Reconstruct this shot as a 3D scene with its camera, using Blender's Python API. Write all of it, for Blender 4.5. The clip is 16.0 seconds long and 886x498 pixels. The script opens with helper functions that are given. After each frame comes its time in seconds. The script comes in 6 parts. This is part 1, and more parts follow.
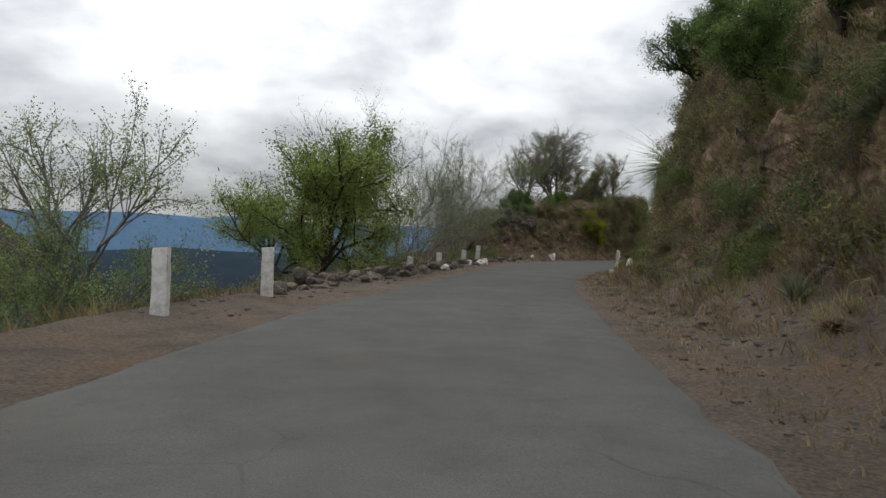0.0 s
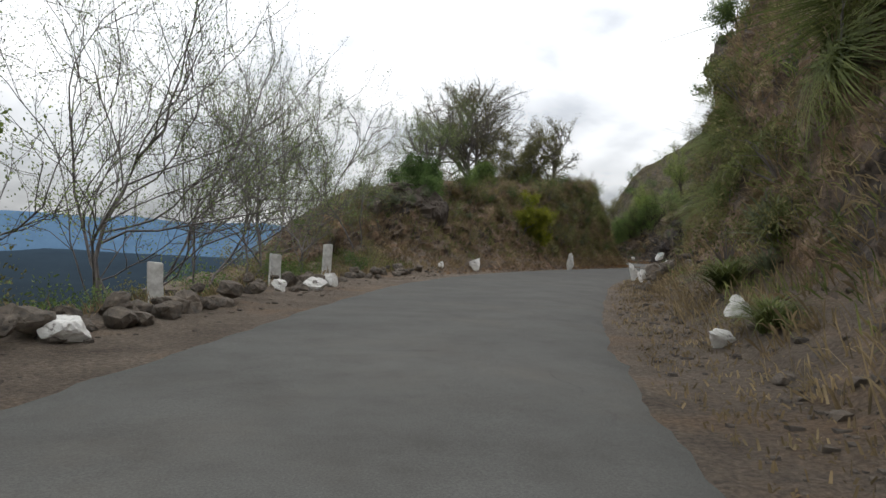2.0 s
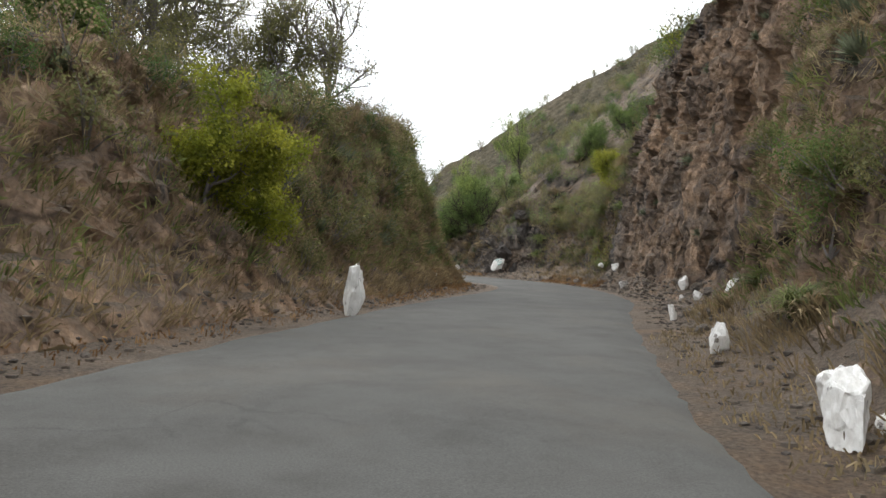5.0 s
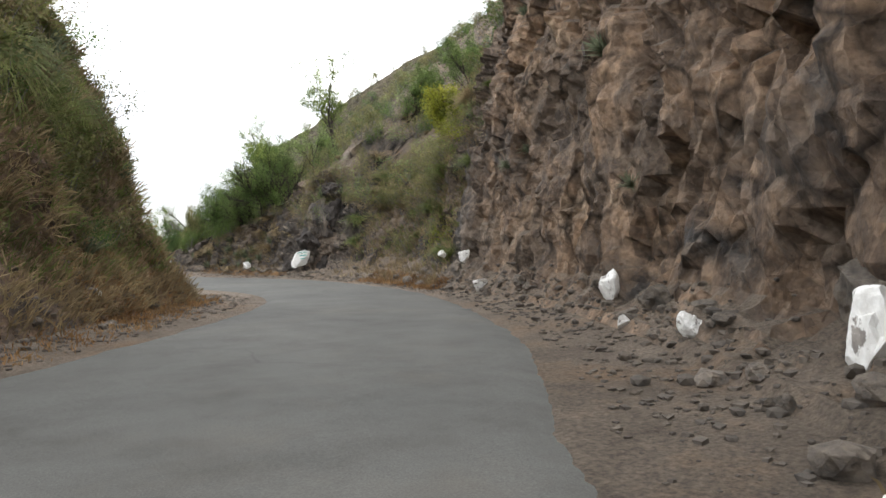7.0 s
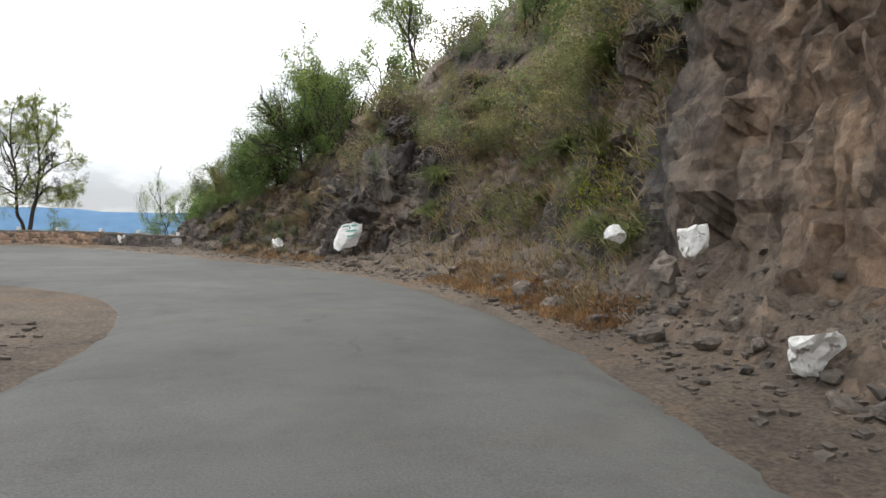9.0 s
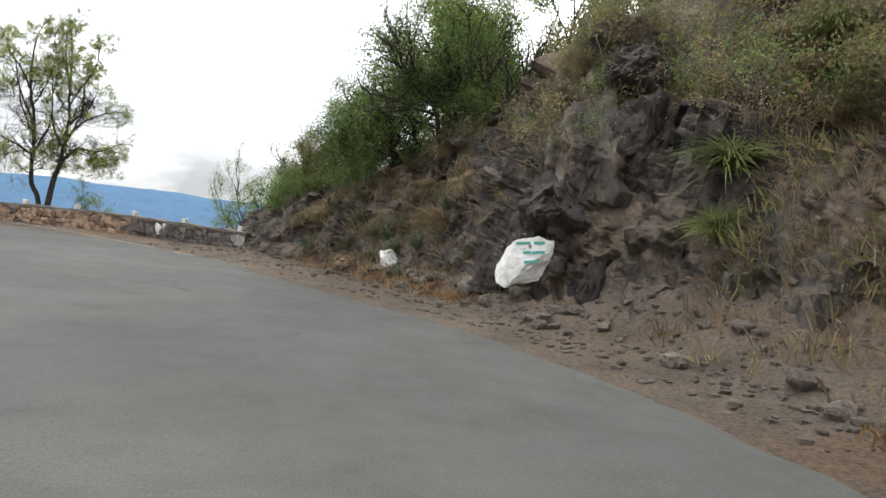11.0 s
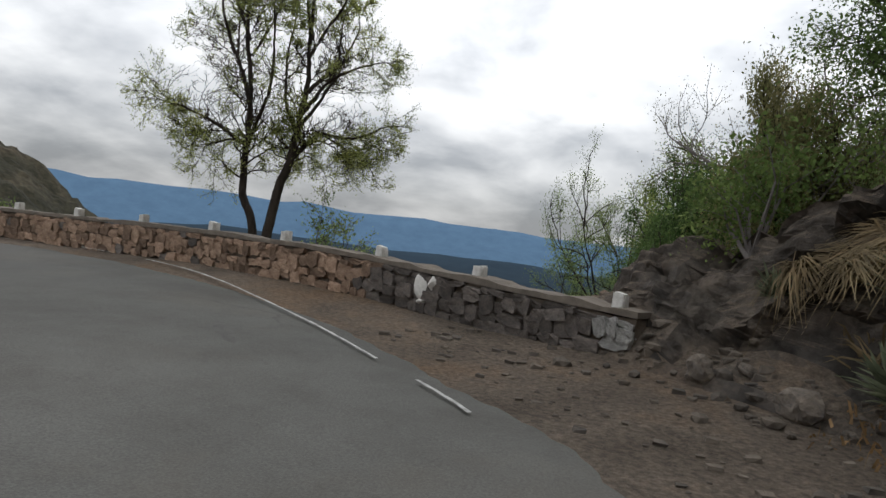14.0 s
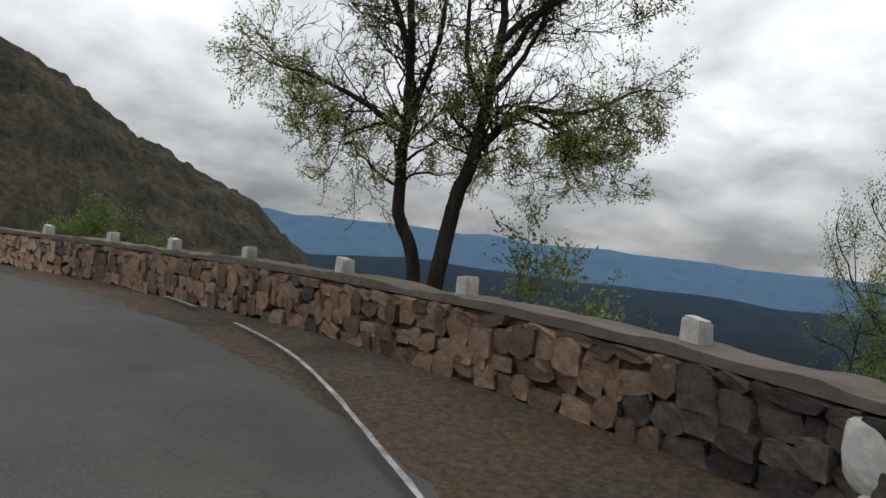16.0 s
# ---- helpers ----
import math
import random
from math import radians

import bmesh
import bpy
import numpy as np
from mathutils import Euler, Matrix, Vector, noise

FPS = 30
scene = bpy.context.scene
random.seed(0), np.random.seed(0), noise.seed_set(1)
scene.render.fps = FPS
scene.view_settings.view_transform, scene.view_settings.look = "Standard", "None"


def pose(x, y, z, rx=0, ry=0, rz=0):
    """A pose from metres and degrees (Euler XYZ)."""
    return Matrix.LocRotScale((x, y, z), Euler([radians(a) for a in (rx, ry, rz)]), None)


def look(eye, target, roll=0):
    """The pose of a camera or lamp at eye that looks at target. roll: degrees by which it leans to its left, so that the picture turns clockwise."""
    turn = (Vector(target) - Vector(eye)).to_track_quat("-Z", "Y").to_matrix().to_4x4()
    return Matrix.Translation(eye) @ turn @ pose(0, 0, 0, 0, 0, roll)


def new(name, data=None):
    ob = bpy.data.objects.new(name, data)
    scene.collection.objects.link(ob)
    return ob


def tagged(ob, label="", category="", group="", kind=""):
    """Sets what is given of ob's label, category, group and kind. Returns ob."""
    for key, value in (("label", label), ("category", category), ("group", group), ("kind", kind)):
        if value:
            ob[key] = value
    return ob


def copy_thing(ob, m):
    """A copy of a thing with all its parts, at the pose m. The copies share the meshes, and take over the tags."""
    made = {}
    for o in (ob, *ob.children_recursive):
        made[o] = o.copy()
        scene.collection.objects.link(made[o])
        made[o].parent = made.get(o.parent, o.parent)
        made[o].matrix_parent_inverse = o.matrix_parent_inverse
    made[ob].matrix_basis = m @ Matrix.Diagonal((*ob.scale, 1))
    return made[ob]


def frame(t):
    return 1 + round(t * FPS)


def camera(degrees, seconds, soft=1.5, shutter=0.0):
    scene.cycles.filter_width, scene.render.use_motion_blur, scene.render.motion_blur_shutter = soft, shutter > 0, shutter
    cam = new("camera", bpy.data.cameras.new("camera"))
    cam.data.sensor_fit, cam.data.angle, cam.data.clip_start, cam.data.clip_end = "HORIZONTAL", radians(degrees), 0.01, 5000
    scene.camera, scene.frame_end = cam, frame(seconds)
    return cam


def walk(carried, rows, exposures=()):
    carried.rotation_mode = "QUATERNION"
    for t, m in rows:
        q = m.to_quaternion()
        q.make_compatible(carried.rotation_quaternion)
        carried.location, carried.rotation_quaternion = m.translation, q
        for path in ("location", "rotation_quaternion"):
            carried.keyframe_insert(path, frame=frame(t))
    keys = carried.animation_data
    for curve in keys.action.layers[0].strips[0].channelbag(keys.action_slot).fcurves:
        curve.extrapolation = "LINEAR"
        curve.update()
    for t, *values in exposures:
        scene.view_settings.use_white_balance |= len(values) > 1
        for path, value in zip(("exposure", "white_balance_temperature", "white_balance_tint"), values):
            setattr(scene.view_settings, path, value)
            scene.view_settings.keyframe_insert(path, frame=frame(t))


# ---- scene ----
cam = camera(66.0, 16.0)
PATH = [
    (0, (4.688, -15.170, 1.353), (4.542, -13.176, 1.326), 2.08),
    (0.5, (4.731, -9.270, 1.297), (4.657, -7.272, 1.272), 2.12),
    (1, (4.990, -3.510, 1.227), (4.983, -1.510, 1.208), 2.05),
    (1.5, (5.463, 2.156, 1.178), (5.517, 4.155, 1.165), 2.18),
    (2, (6.146, 7.625, 1.179), (6.255, 9.622, 1.168), 2.28),
    (2.5, (6.963, 12.981, 1.157), (7.132, 14.974, 1.145), 2.16),
    (3, (7.854, 18.203, 1.162), (8.105, 20.187, 1.151), 2.36),
    (3.5, (8.956, 23.143, 1.134), (9.295, 25.114, 1.134), 2.18),
    (4, (10.271, 27.642, 1.130), (10.706, 29.594, 1.140), 2.06),
    (4.5, (11.658, 31.597, 1.173), (12.213, 33.518, 1.193), 2.38),
    (6.8, (19.616, 45.222, 1.254), (20.680, 46.915, 1.262), -0.66),
    (7, (20.487, 46.459, 1.268), (21.580, 48.134, 1.272), -0.57),
    (7.5, (22.571, 49.459, 1.277), (23.676, 51.126, 1.266), -0.21),
    (8, (24.414, 52.475, 1.251), (25.458, 54.181, 1.223), 0.09),
    (8.5, (25.939, 55.537, 1.186), (26.877, 57.303, 1.144), 0.60),
    (9, (27.238, 58.503, 1.145), (28.062, 60.324, 1.091), 1.18),
    (9.2, (27.786, 59.734, 1.149), (28.562, 61.576, 1.092), 1.45),
    (11.3, (28.859, 70.430, 1.240), (29.400, 72.355, 1.200), 7.11),
    (11.5, (29.012, 71.466, 1.279), (29.489, 73.408, 1.234), 7.11),
    (12, (29.111, 74.210, 1.276), (29.410, 76.187, 1.229), 7.48),
    (12.5, (29.032, 76.576, 1.253), (29.141, 78.572, 1.203), 7.64),
    (13, (28.842, 78.524, 1.223), (28.768, 80.522, 1.172), 7.41),
    (13.5, (28.601, 80.134, 1.204), (28.369, 82.120, 1.157), 7.22),
    (14, (28.316, 81.554, 1.179), (27.954, 83.520, 1.140), 7.28),
    (14.5, (27.944, 82.883, 1.162), (27.461, 84.823, 1.132), 7.05),
    (15, (27.472, 84.133, 1.148), (26.860, 86.036, 1.126), 6.65),
    (15.5, (26.914, 85.249, 1.140), (26.172, 87.106, 1.125), 6.38),
    (16, (26.293, 86.236, 1.164), (25.422, 88.036, 1.151), 6.91),
]
EXPOSURES = [(0, -0.65), (1.5, -0.35), (2.5, -0.3), (4.5, 0.25), (7, 0.65), (9, 0.55), (11.5, 0.5), (12.5, 0.1), (13.5, -0.35), (16, -0.8)]
walk(cam, [(t, look(eye, target, roll)) for t, eye, target, roll in PATH], EXPOSURES)

# ---------------------------------------------------------------- light
SUN_EL, SUN_AZ = radians(58), radians(35)
world = bpy.data.worlds.new("overcast_sky")
scene.world = world
world.use_nodes = True
wt = world.node_tree
wt.nodes.clear()


def wnode(kind, **kw):
    n = wt.nodes.new(kind)
    for key, value in kw.items():
        n.inputs[key].default_value = value
    return n


w_out = wnode("ShaderNodeOutputWorld")
w_bg = wnode("ShaderNodeBackground", Strength=1.0)
w_sky = wnode("ShaderNodeTexSky")
w_sky.sky_type = "NISHITA"
w_sky.sun_disc = False
w_sky.sun_elevation, w_sky.sun_rotation = SUN_EL, SUN_AZ
w_co = wnode("ShaderNodeTexCoord")
w_sep = wnode("ShaderNodeSeparateXYZ")
wt.links.new(w_co.outputs["Generated"], w_sep.inputs[0])


def wmath(op, a, b=None, clamp=False):
    n = wt.nodes.new("ShaderNodeMath")
    n.operation = op
    n.use_clamp = clamp
    for i, v in enumerate((a, b)):
        if v is None:
            continue
        if isinstance(v, (int, float)):
            n.inputs[i].default_value = v
        else:
            wt.links.new(v, n.inputs[i])
    return n.outputs[0]


# clouds lie on a flat layer: the direction divided by its height
up = wmath("ADD", wmath("MAXIMUM", w_sep.outputs[2], 0.0), 0.34)
w_cmb = wnode("ShaderNodeCombineXYZ")
wt.links.new(wmath("DIVIDE", w_sep.outputs[0], up), w_cmb.inputs[0])
wt.links.new(wmath("DIVIDE", w_sep.outputs[1], up), w_cmb.inputs[1])
w_n1 = wnode("ShaderNodeTexNoise", Scale=2.1, Detail=10.0, Roughness=0.52, Distortion=0.15)
wt.links.new(w_cmb.outputs[0], w_n1.inputs["Vector"])
w_ramp = wnode("ShaderNodeValToRGB")
w_ramp.color_ramp.elements[0].position, w_ramp.color_ramp.elements[0].color = 0.36, (0.44, 0.46, 0.49, 1)
w_ramp.color_ramp.elements[1].position, w_ramp.color_ramp.elements[1].color = 0.66, (0.98, 0.99, 1.0, 1)
wt.links.new(w_n1.outputs["Fac"], w_ramp.inputs[0])
# the layer is thinner and brighter overhead
w_lift = wt.nodes.new("ShaderNodeMapRange")
wt.links.new(w_sep.outputs[2], w_lift.inputs[0])
for i, v in enumerate((0.04, 0.26, 1.0, 2.5)):
    w_lift.inputs[i + 1].default_value = v
w_mul = wt.nodes.new("ShaderNodeVectorMath")
w_mul.operation = "SCALE"
wt.links.new(w_ramp.outputs[0], w_mul.inputs[0])
wt.links.new(w_lift.outputs[0], w_mul.inputs["Scale"])
w_dim = wt.nodes.new("ShaderNodeVectorMath")
w_dim.operation = "SCALE"
w_dim.inputs["Scale"].default_value = 0.10
wt.links.new(w_sky.outputs[0], w_dim.inputs[0])
w_mix = wt.nodes.new("ShaderNodeMix")
w_mix.data_type = "RGBA"
w_mix.inputs[0].default_value = 0.90
wt.links.new(w_dim.outputs[0], w_mix.inputs[6])
wt.links.new(w_mul.outputs[0], w_mix.inputs[7])
wt.links.new(w_mix.outputs[2], w_bg.inputs["Color"])
wt.links.new(w_bg.outputs[0], w_out.inputs[0])

sun = new("sun", bpy.data.lights.new("sun", "SUN"))
sun.data.energy, sun.data.angle, sun.data.color = 0.5, radians(25), (1.0, 0.96, 0.9)
sun.matrix_world = look((0, 0, 60), (-20 * math.sin(SUN_AZ), -20 * math.cos(SUN_AZ), 60 - 20 * math.tan(SUN_EL)))


# ---------------------------------------------------------------- materials
def material(name, rough=0.9):
    m = bpy.data.materials.new(name)
    m.use_nodes = True
    b = m.node_tree.nodes["Principled BSDF"]
    b.inputs["Roughness"].default_value = rough
    b.inputs["Specular IOR Level"].default_value = 0.25
    return m, m.node_tree, b


def mnoise(nt, scale, detail=6.0, rough=0.6, co="Object", dist=0.0, stretch=None):
    tc = nt.nodes.new("ShaderNodeTexCoord")
    n = nt.nodes.new("ShaderNodeTexNoise")
    n.inputs["Scale"].default_value = scale
    n.inputs["Detail"].default_value = detail
    n.inputs["Roughness"].default_value = rough
    n.inputs["Distortion"].default_value = dist
    if stretch:
        mp = nt.nodes.new("ShaderNodeMapping")
        mp.inputs["Scale"].default_value = stretch
        nt.links.new(tc.outputs[co], mp.inputs[0])
        nt.links.new(mp.outputs[0], n.inputs["Vector"])
    else:
        nt.links.new(tc.outputs[co], n.inputs["Vector"])
    return n.outputs["Fac"]


def mramp(nt, fac, stops):
    r = nt.nodes.new("ShaderNodeValToRGB")
    e = r.color_ramp.elements
    while len(e) < len(stops):
        e.new(0.5)
    for el, (p, c) in zip(e, stops):
        el.position = p
        el.color = (*c, 1) if len(c) == 3 else c
    nt.links.new(fac, r.inputs[0])
    return r.outputs[0]


def mmix(nt, fac, a, b, mode="MIX"):
    m = nt.nodes.new("ShaderNodeMix")
    m.data_type = "RGBA"
    m.blend_type = mode
    for idx, v in ((0, fac), (6, a), (7, b)):
        if isinstance(v, float):
            m.inputs[idx].default_value = v
        elif isinstance(v, tuple):
            m.inputs[idx].default_value = (*v, 1)
        else:
            nt.links.new(v, m.inputs[idx])
    return m.outputs[2]


def mbump(nt, b, fac, strength, distance):
    bp = nt.nodes.new("ShaderNodeBump")
    bp.inputs["Strength"].default_value = strength
    bp.inputs["Distance"].default_value = distance
    nt.links.new(fac, bp.inputs["Height"])
    nt.links.new(bp.outputs[0], b.inputs["Normal"])


def mvary(nt, color, amount=0.35, islands=True):
    """Brightness that differs from piece to piece."""
    if islands:
        src = nt.nodes.new("ShaderNodeNewGeometry").outputs["Random Per Island"]
    else:
        src = nt.nodes.new("ShaderNodeObjectInfo").outputs["Random"]
    h = nt.nodes.new("ShaderNodeHueSaturation")
    r = nt.nodes.new("ShaderNodeMapRange")
    r.inputs[3].default_value, r.inputs[4].default_value = 1 - amount, 1 + amount
    nt.links.new(src, r.inputs[0])
    nt.links.new(r.outputs[0], h.inputs["Value"])
    nt.links.new(color, h.inputs["Color"])
    return h.outputs[0]


def mcrack(nt, scale, width, dark=0.74, most=0.54):
    """Thin dark cracks between cells, broken up."""
    tc = nt.nodes.new("ShaderNodeTexCoord")
    wob = nt.nodes.new("ShaderNodeTexNoise")
    wob.inputs["Scale"].default_value = 1.3
    wob.inputs["Detail"].default_value = 5
    nt.links.new(tc.outputs["Object"], wob.inputs["Vector"])
    mx = nt.nodes.new("ShaderNodeMix")
    mx.data_type = "RGBA"
    mx.inputs[0].default_value = 0.35
    nt.links.new(tc.outputs["Object"], mx.inputs[6])
    nt.links.new(wob.outputs["Color"], mx.inputs[7])
    v = nt.nodes.new("ShaderNodeTexVoronoi")
    v.feature = "DISTANCE_TO_EDGE"
    v.inputs["Scale"].default_value = scale
    nt.links.new(mx.outputs[2], v.inputs["Vector"])
    line = mramp(nt, v.outputs["Distance"], [(0.0, (dark,) * 3), (width, (1, 1, 1))])
    some = mramp(nt, mnoise(nt, 0.23, 4), [(most, (0, 0, 0)), (most + 0.08, (1, 1, 1))])
    return mmix(nt, some, (1.0, 1.0, 1.0), line)


def mfacet(nt, scale, stretch=(1, 1, 1), wobble=0.16):
    """Broken facets: every cell is a plane with a slope of its own. Gives its height and a random colour for the cell."""
    tc = nt.nodes.new("ShaderNodeTexCoord")
    mp = nt.nodes.new("ShaderNodeMapping")
    mp.inputs["Scale"].default_value = stretch
    wob = nt.nodes.new("ShaderNodeTexNoise")
    wob.inputs["Scale"].default_value = 1.7
    wob.inputs["Detail"].default_value = 5
    nt.links.new(tc.outputs["Object"], wob.inputs["Vector"])
    mx = nt.nodes.new("ShaderNodeMix")
    mx.data_type = "RGBA"
    mx.blend_type = "LINEAR_LIGHT"
    mx.inputs[0].default_value = wobble / scale
    nt.links.new(tc.outputs["Object"], mx.inputs[6])
    nt.links.new(wob.outputs["Color"], mx.inputs[7])
    nt.links.new(mx.outputs[2], mp.inputs[0])
    v = nt.nodes.new("ShaderNodeTexVoronoi")
    v.inputs["Scale"].default_value = scale
    nt.links.new(mp.outputs[0], v.inputs["Vector"])
    off = nt.nodes.new("ShaderNodeVectorMath")
    off.operation = "SUBTRACT"
    nt.links.new(mp.outputs[0], off.inputs[0])
    nt.links.new(v.outputs["Position"], off.inputs[1])
    way = nt.nodes.new("ShaderNodeVectorMath")
    way.operation = "SUBTRACT"
    way.inputs[1].default_value = (0.5, 0.5, 0.5)
    nt.links.new(v.outputs["Color"], way.inputs[0])
    dot = nt.nodes.new("ShaderNodeVectorMath")
    dot.operation = "DOT_PRODUCT"
    nt.links.new(off.outputs[0], dot.inputs[0])
    nt.links.new(way.outputs[0], dot.inputs[1])
    sep = nt.nodes.new("ShaderNodeSeparateColor")
    nt.links.new(v.outputs["Color"], sep.inputs[0])
    return dot.outputs["Value"], sep.outputs[1]


def msum(nt, terms):
    """Sum of values, each times its weight."""
    total = None
    for value, weight in terms:
        m = nt.nodes.new("ShaderNodeMath")
        m.operation = "MULTIPLY_ADD"
        nt.links.new(value, m.inputs[0])
        m.inputs[1].default_value = weight
        if total is None:
            m.inputs[2].default_value = 0.0
        else:
            nt.links.new(total, m.inputs[2])
        total = m.outputs[0]
    return total


def mat_asphalt():
    m, nt, b = material("asphalt", 0.88)
    big = mramp(nt, mnoise(nt, 0.22, 5), [(0.3, (0.090, 0.090, 0.084)), (0.7, (0.128, 0.126, 0.117))])
    fine = mramp(nt, mnoise(nt, 70, 4, 0.7), [(0.35, (0.72, 0.72, 0.72)), (0.7, (1.2, 1.2, 1.2))])
    blot = mramp(nt, mnoise(nt, 1.1, 6, 0.7), [(0.42, (1, 1, 1)), (0.75, (0.70, 0.68, 0.66))])
    c = mmix(nt, 1.0, mmix(nt, 1.0, big, fine, "MULTIPLY"), blot, "MULTIPLY")
    dust = mramp(nt, mnoise(nt, 0.35, 7, 0.7), [(0.52, (0, 0, 0)), (0.78, (0.5, 0.5, 0.5))])
    c = mmix(nt, dust, c, (0.135, 0.118, 0.096))
    crack = mcrack(nt, 0.7, 0.010)
    c = mmix(nt, 1.0, c, crack, "MULTIPLY")
    nt.links.new(c, b.inputs["Base Color"])
    mbump(nt, b, mnoise(nt, 90, 3), 0.35, 0.01)
    return m


def mat_ground():
    """Dirt and gravel where it is flat, broken rock where it is steep, dry litter in drifts."""
    m, nt, b = material("dirt_and_rock", 0.95)
    geo = nt.nodes.new("ShaderNodeNewGeometry")
    sep = nt.nodes.new("ShaderNodeSeparateXYZ")
    nt.links.new(geo.outputs["True Normal"], sep.inputs[0])
    steep = nt.nodes.new("ShaderNodeMapRange")
    for i, v in enumerate((0.80, 0.52, 0.0, 1.0)):
        steep.inputs[i + 1].default_value = v
    nt.links.new(sep.outputs[2], steep.inputs[0])
    dirt = mramp(nt, mnoise(nt, 0.9, 8, 0.65), [(0.3, (0.130, 0.104, 0.081)), (0.55, (0.215, 0.174, 0.138)), (0.75, (0.290, 0.240, 0.190))])
    litter = mramp(nt, mnoise(nt, 0.45, 6, 0.7), [(0.50, (0, 0, 0)), (0.66, (0.8, 0.8, 0.8))])
    dirt = mmix(nt, litter, dirt, (0.215, 0.140, 0.085))
    pebble = mramp(nt, mnoise(nt, 22, 4, 0.75), [(0.38, (0.6, 0.6, 0.6)), (0.68, (1.35, 1.33, 1.3))])
    dirt = mmix(nt, 1.0, dirt, pebble, "MULTIPLY")
    brown = mramp(nt, mnoise(nt, 0.42, 8, 0.66, dist=0.8), [(0.34, (0.115, 0.105, 0.100)), (0.45, (0.250, 0.182, 0.135)), (0.58, (0.385, 0.268, 0.186)), (0.75, (0.49, 0.395, 0.30))])
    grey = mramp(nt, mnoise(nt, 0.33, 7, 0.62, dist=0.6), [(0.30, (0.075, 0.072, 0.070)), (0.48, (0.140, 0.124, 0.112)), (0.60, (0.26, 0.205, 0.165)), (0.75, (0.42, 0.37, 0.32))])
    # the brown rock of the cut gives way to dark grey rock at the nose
    # part of that grey is tree shade put into the rock colour
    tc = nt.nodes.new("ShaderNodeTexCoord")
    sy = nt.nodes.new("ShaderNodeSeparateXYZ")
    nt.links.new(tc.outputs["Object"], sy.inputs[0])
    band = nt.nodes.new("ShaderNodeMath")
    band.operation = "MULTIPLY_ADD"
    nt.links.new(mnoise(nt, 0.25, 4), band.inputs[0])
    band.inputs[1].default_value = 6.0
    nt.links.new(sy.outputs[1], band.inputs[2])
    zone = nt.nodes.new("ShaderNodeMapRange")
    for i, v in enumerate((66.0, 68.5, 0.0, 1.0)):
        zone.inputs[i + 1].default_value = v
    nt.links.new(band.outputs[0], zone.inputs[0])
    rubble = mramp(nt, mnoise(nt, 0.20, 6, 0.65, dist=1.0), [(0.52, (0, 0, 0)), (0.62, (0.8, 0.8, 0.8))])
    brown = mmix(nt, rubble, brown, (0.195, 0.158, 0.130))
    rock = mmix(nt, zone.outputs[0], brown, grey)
    grain = mramp(nt, mnoise(nt, 3.2, 9, 0.72), [(0.3, (0.45, 0.45, 0.46)), (0.7, (1.4, 1.38, 1.33))])
    rock = mmix(nt, 1.0, rock, grain, "MULTIPLY")
    streak = mramp(nt, mnoise(nt, 1.1, 6, 0.65, stretch=(1, 1, 0.16)), [(0.50, (1, 1, 1)), (0.70, (0.6, 0.59, 0.59))])
    rock = mmix(nt, 1.0, rock, streak, "MULTIPLY")
    h_big, c_big = mfacet(nt, 1.1, (1, 1, 0.6))
    h_mid, c_mid = mfacet(nt, 3.4, (1, 1, 0.75))
    h_fine, c_fine = mfacet(nt, 11.0)
    h_rock = msum(nt, ((h_big, 1.1), (h_mid, 1.3), (h_fine, 1.2), (mnoise(nt, 9, 8, 0.75), 0.07)))
    h_dirt = msum(nt, ((mnoise(nt, 7, 10, 0.75), 0.13), (mnoise(nt, 1.6, 4, 0.6), 0.10)))
    flat = nt.nodes.new("ShaderNodeMix")
    flat.data_type = "FLOAT"
    nt.links.new(steep.outputs[0], flat.inputs[0])
    nt.links.new(h_dirt, flat.inputs[2])
    nt.links.new(h_rock, flat.inputs[3])
    mbump(nt, b, flat.outputs[0], 1.0, 1.0)
    tone = mramp(nt, msum(nt, ((c_big, 0.4), (c_mid, 0.35), (c_fine, 0.25))), [(0.22, (0.50, 0.50, 0.51)), (0.5, (0.88, 0.87, 0.86)), (0.78, (1.20, 1.17, 1.12))])
    split = mmix(nt, 1.0, tone, mcrack(nt, 0.75, 0.05, 0.30, 0.44), "MULTIPLY")
    rock = mmix(nt, 1.0, rock, split, "MULTIPLY")
    nt.links.new(mmix(nt, steep.outputs[0], dirt, rock), b.inputs["Base Color"])
    return m


def mat_stone(name, dark, mid, light, scale=2.5, vary=0.3, facet=0.5):
    m, nt, b = material(name, 0.92)
    c = mramp(nt, mnoise(nt, scale, 8, 0.7), [(0.3, dark), (0.5, mid), (0.72, light)])
    c = mvary(nt, c, vary, False)
    nt.links.new(c, b.inputs["Base Color"])
    h, _ = mfacet(nt, scale * 3.0)
    mbump(nt, b, msum(nt, ((mnoise(nt, scale * 6, 8, 0.75), 0.03), (h, facet))), 0.8, 1.0)
    return m


def mat_whitewash():
    m, nt, b = material("whitewashed_stone", 0.85)
    patch = mramp(nt, mnoise(nt, 1.9, 7, 0.6), [(0.35, (0, 0, 0)), (0.38, (1, 1, 1))])
    paint = mramp(nt, mnoise(nt, 6, 6, 0.7), [(0.3, (0.62, 0.60, 0.56)), (0.6, (0.82, 0.81, 0.78))])
    bare = mramp(nt, mnoise(nt, 5, 6, 0.7), [(0.35, (0.17, 0.155, 0.14)), (0.65, (0.32, 0.29, 0.26))])
    c = mmix(nt, patch, bare, paint)
    nt.links.new(c, b.inputs["Base Color"])
    mbump(nt, b, mnoise(nt, 7, 6, 0.65), 0.5, 0.02)
    return m


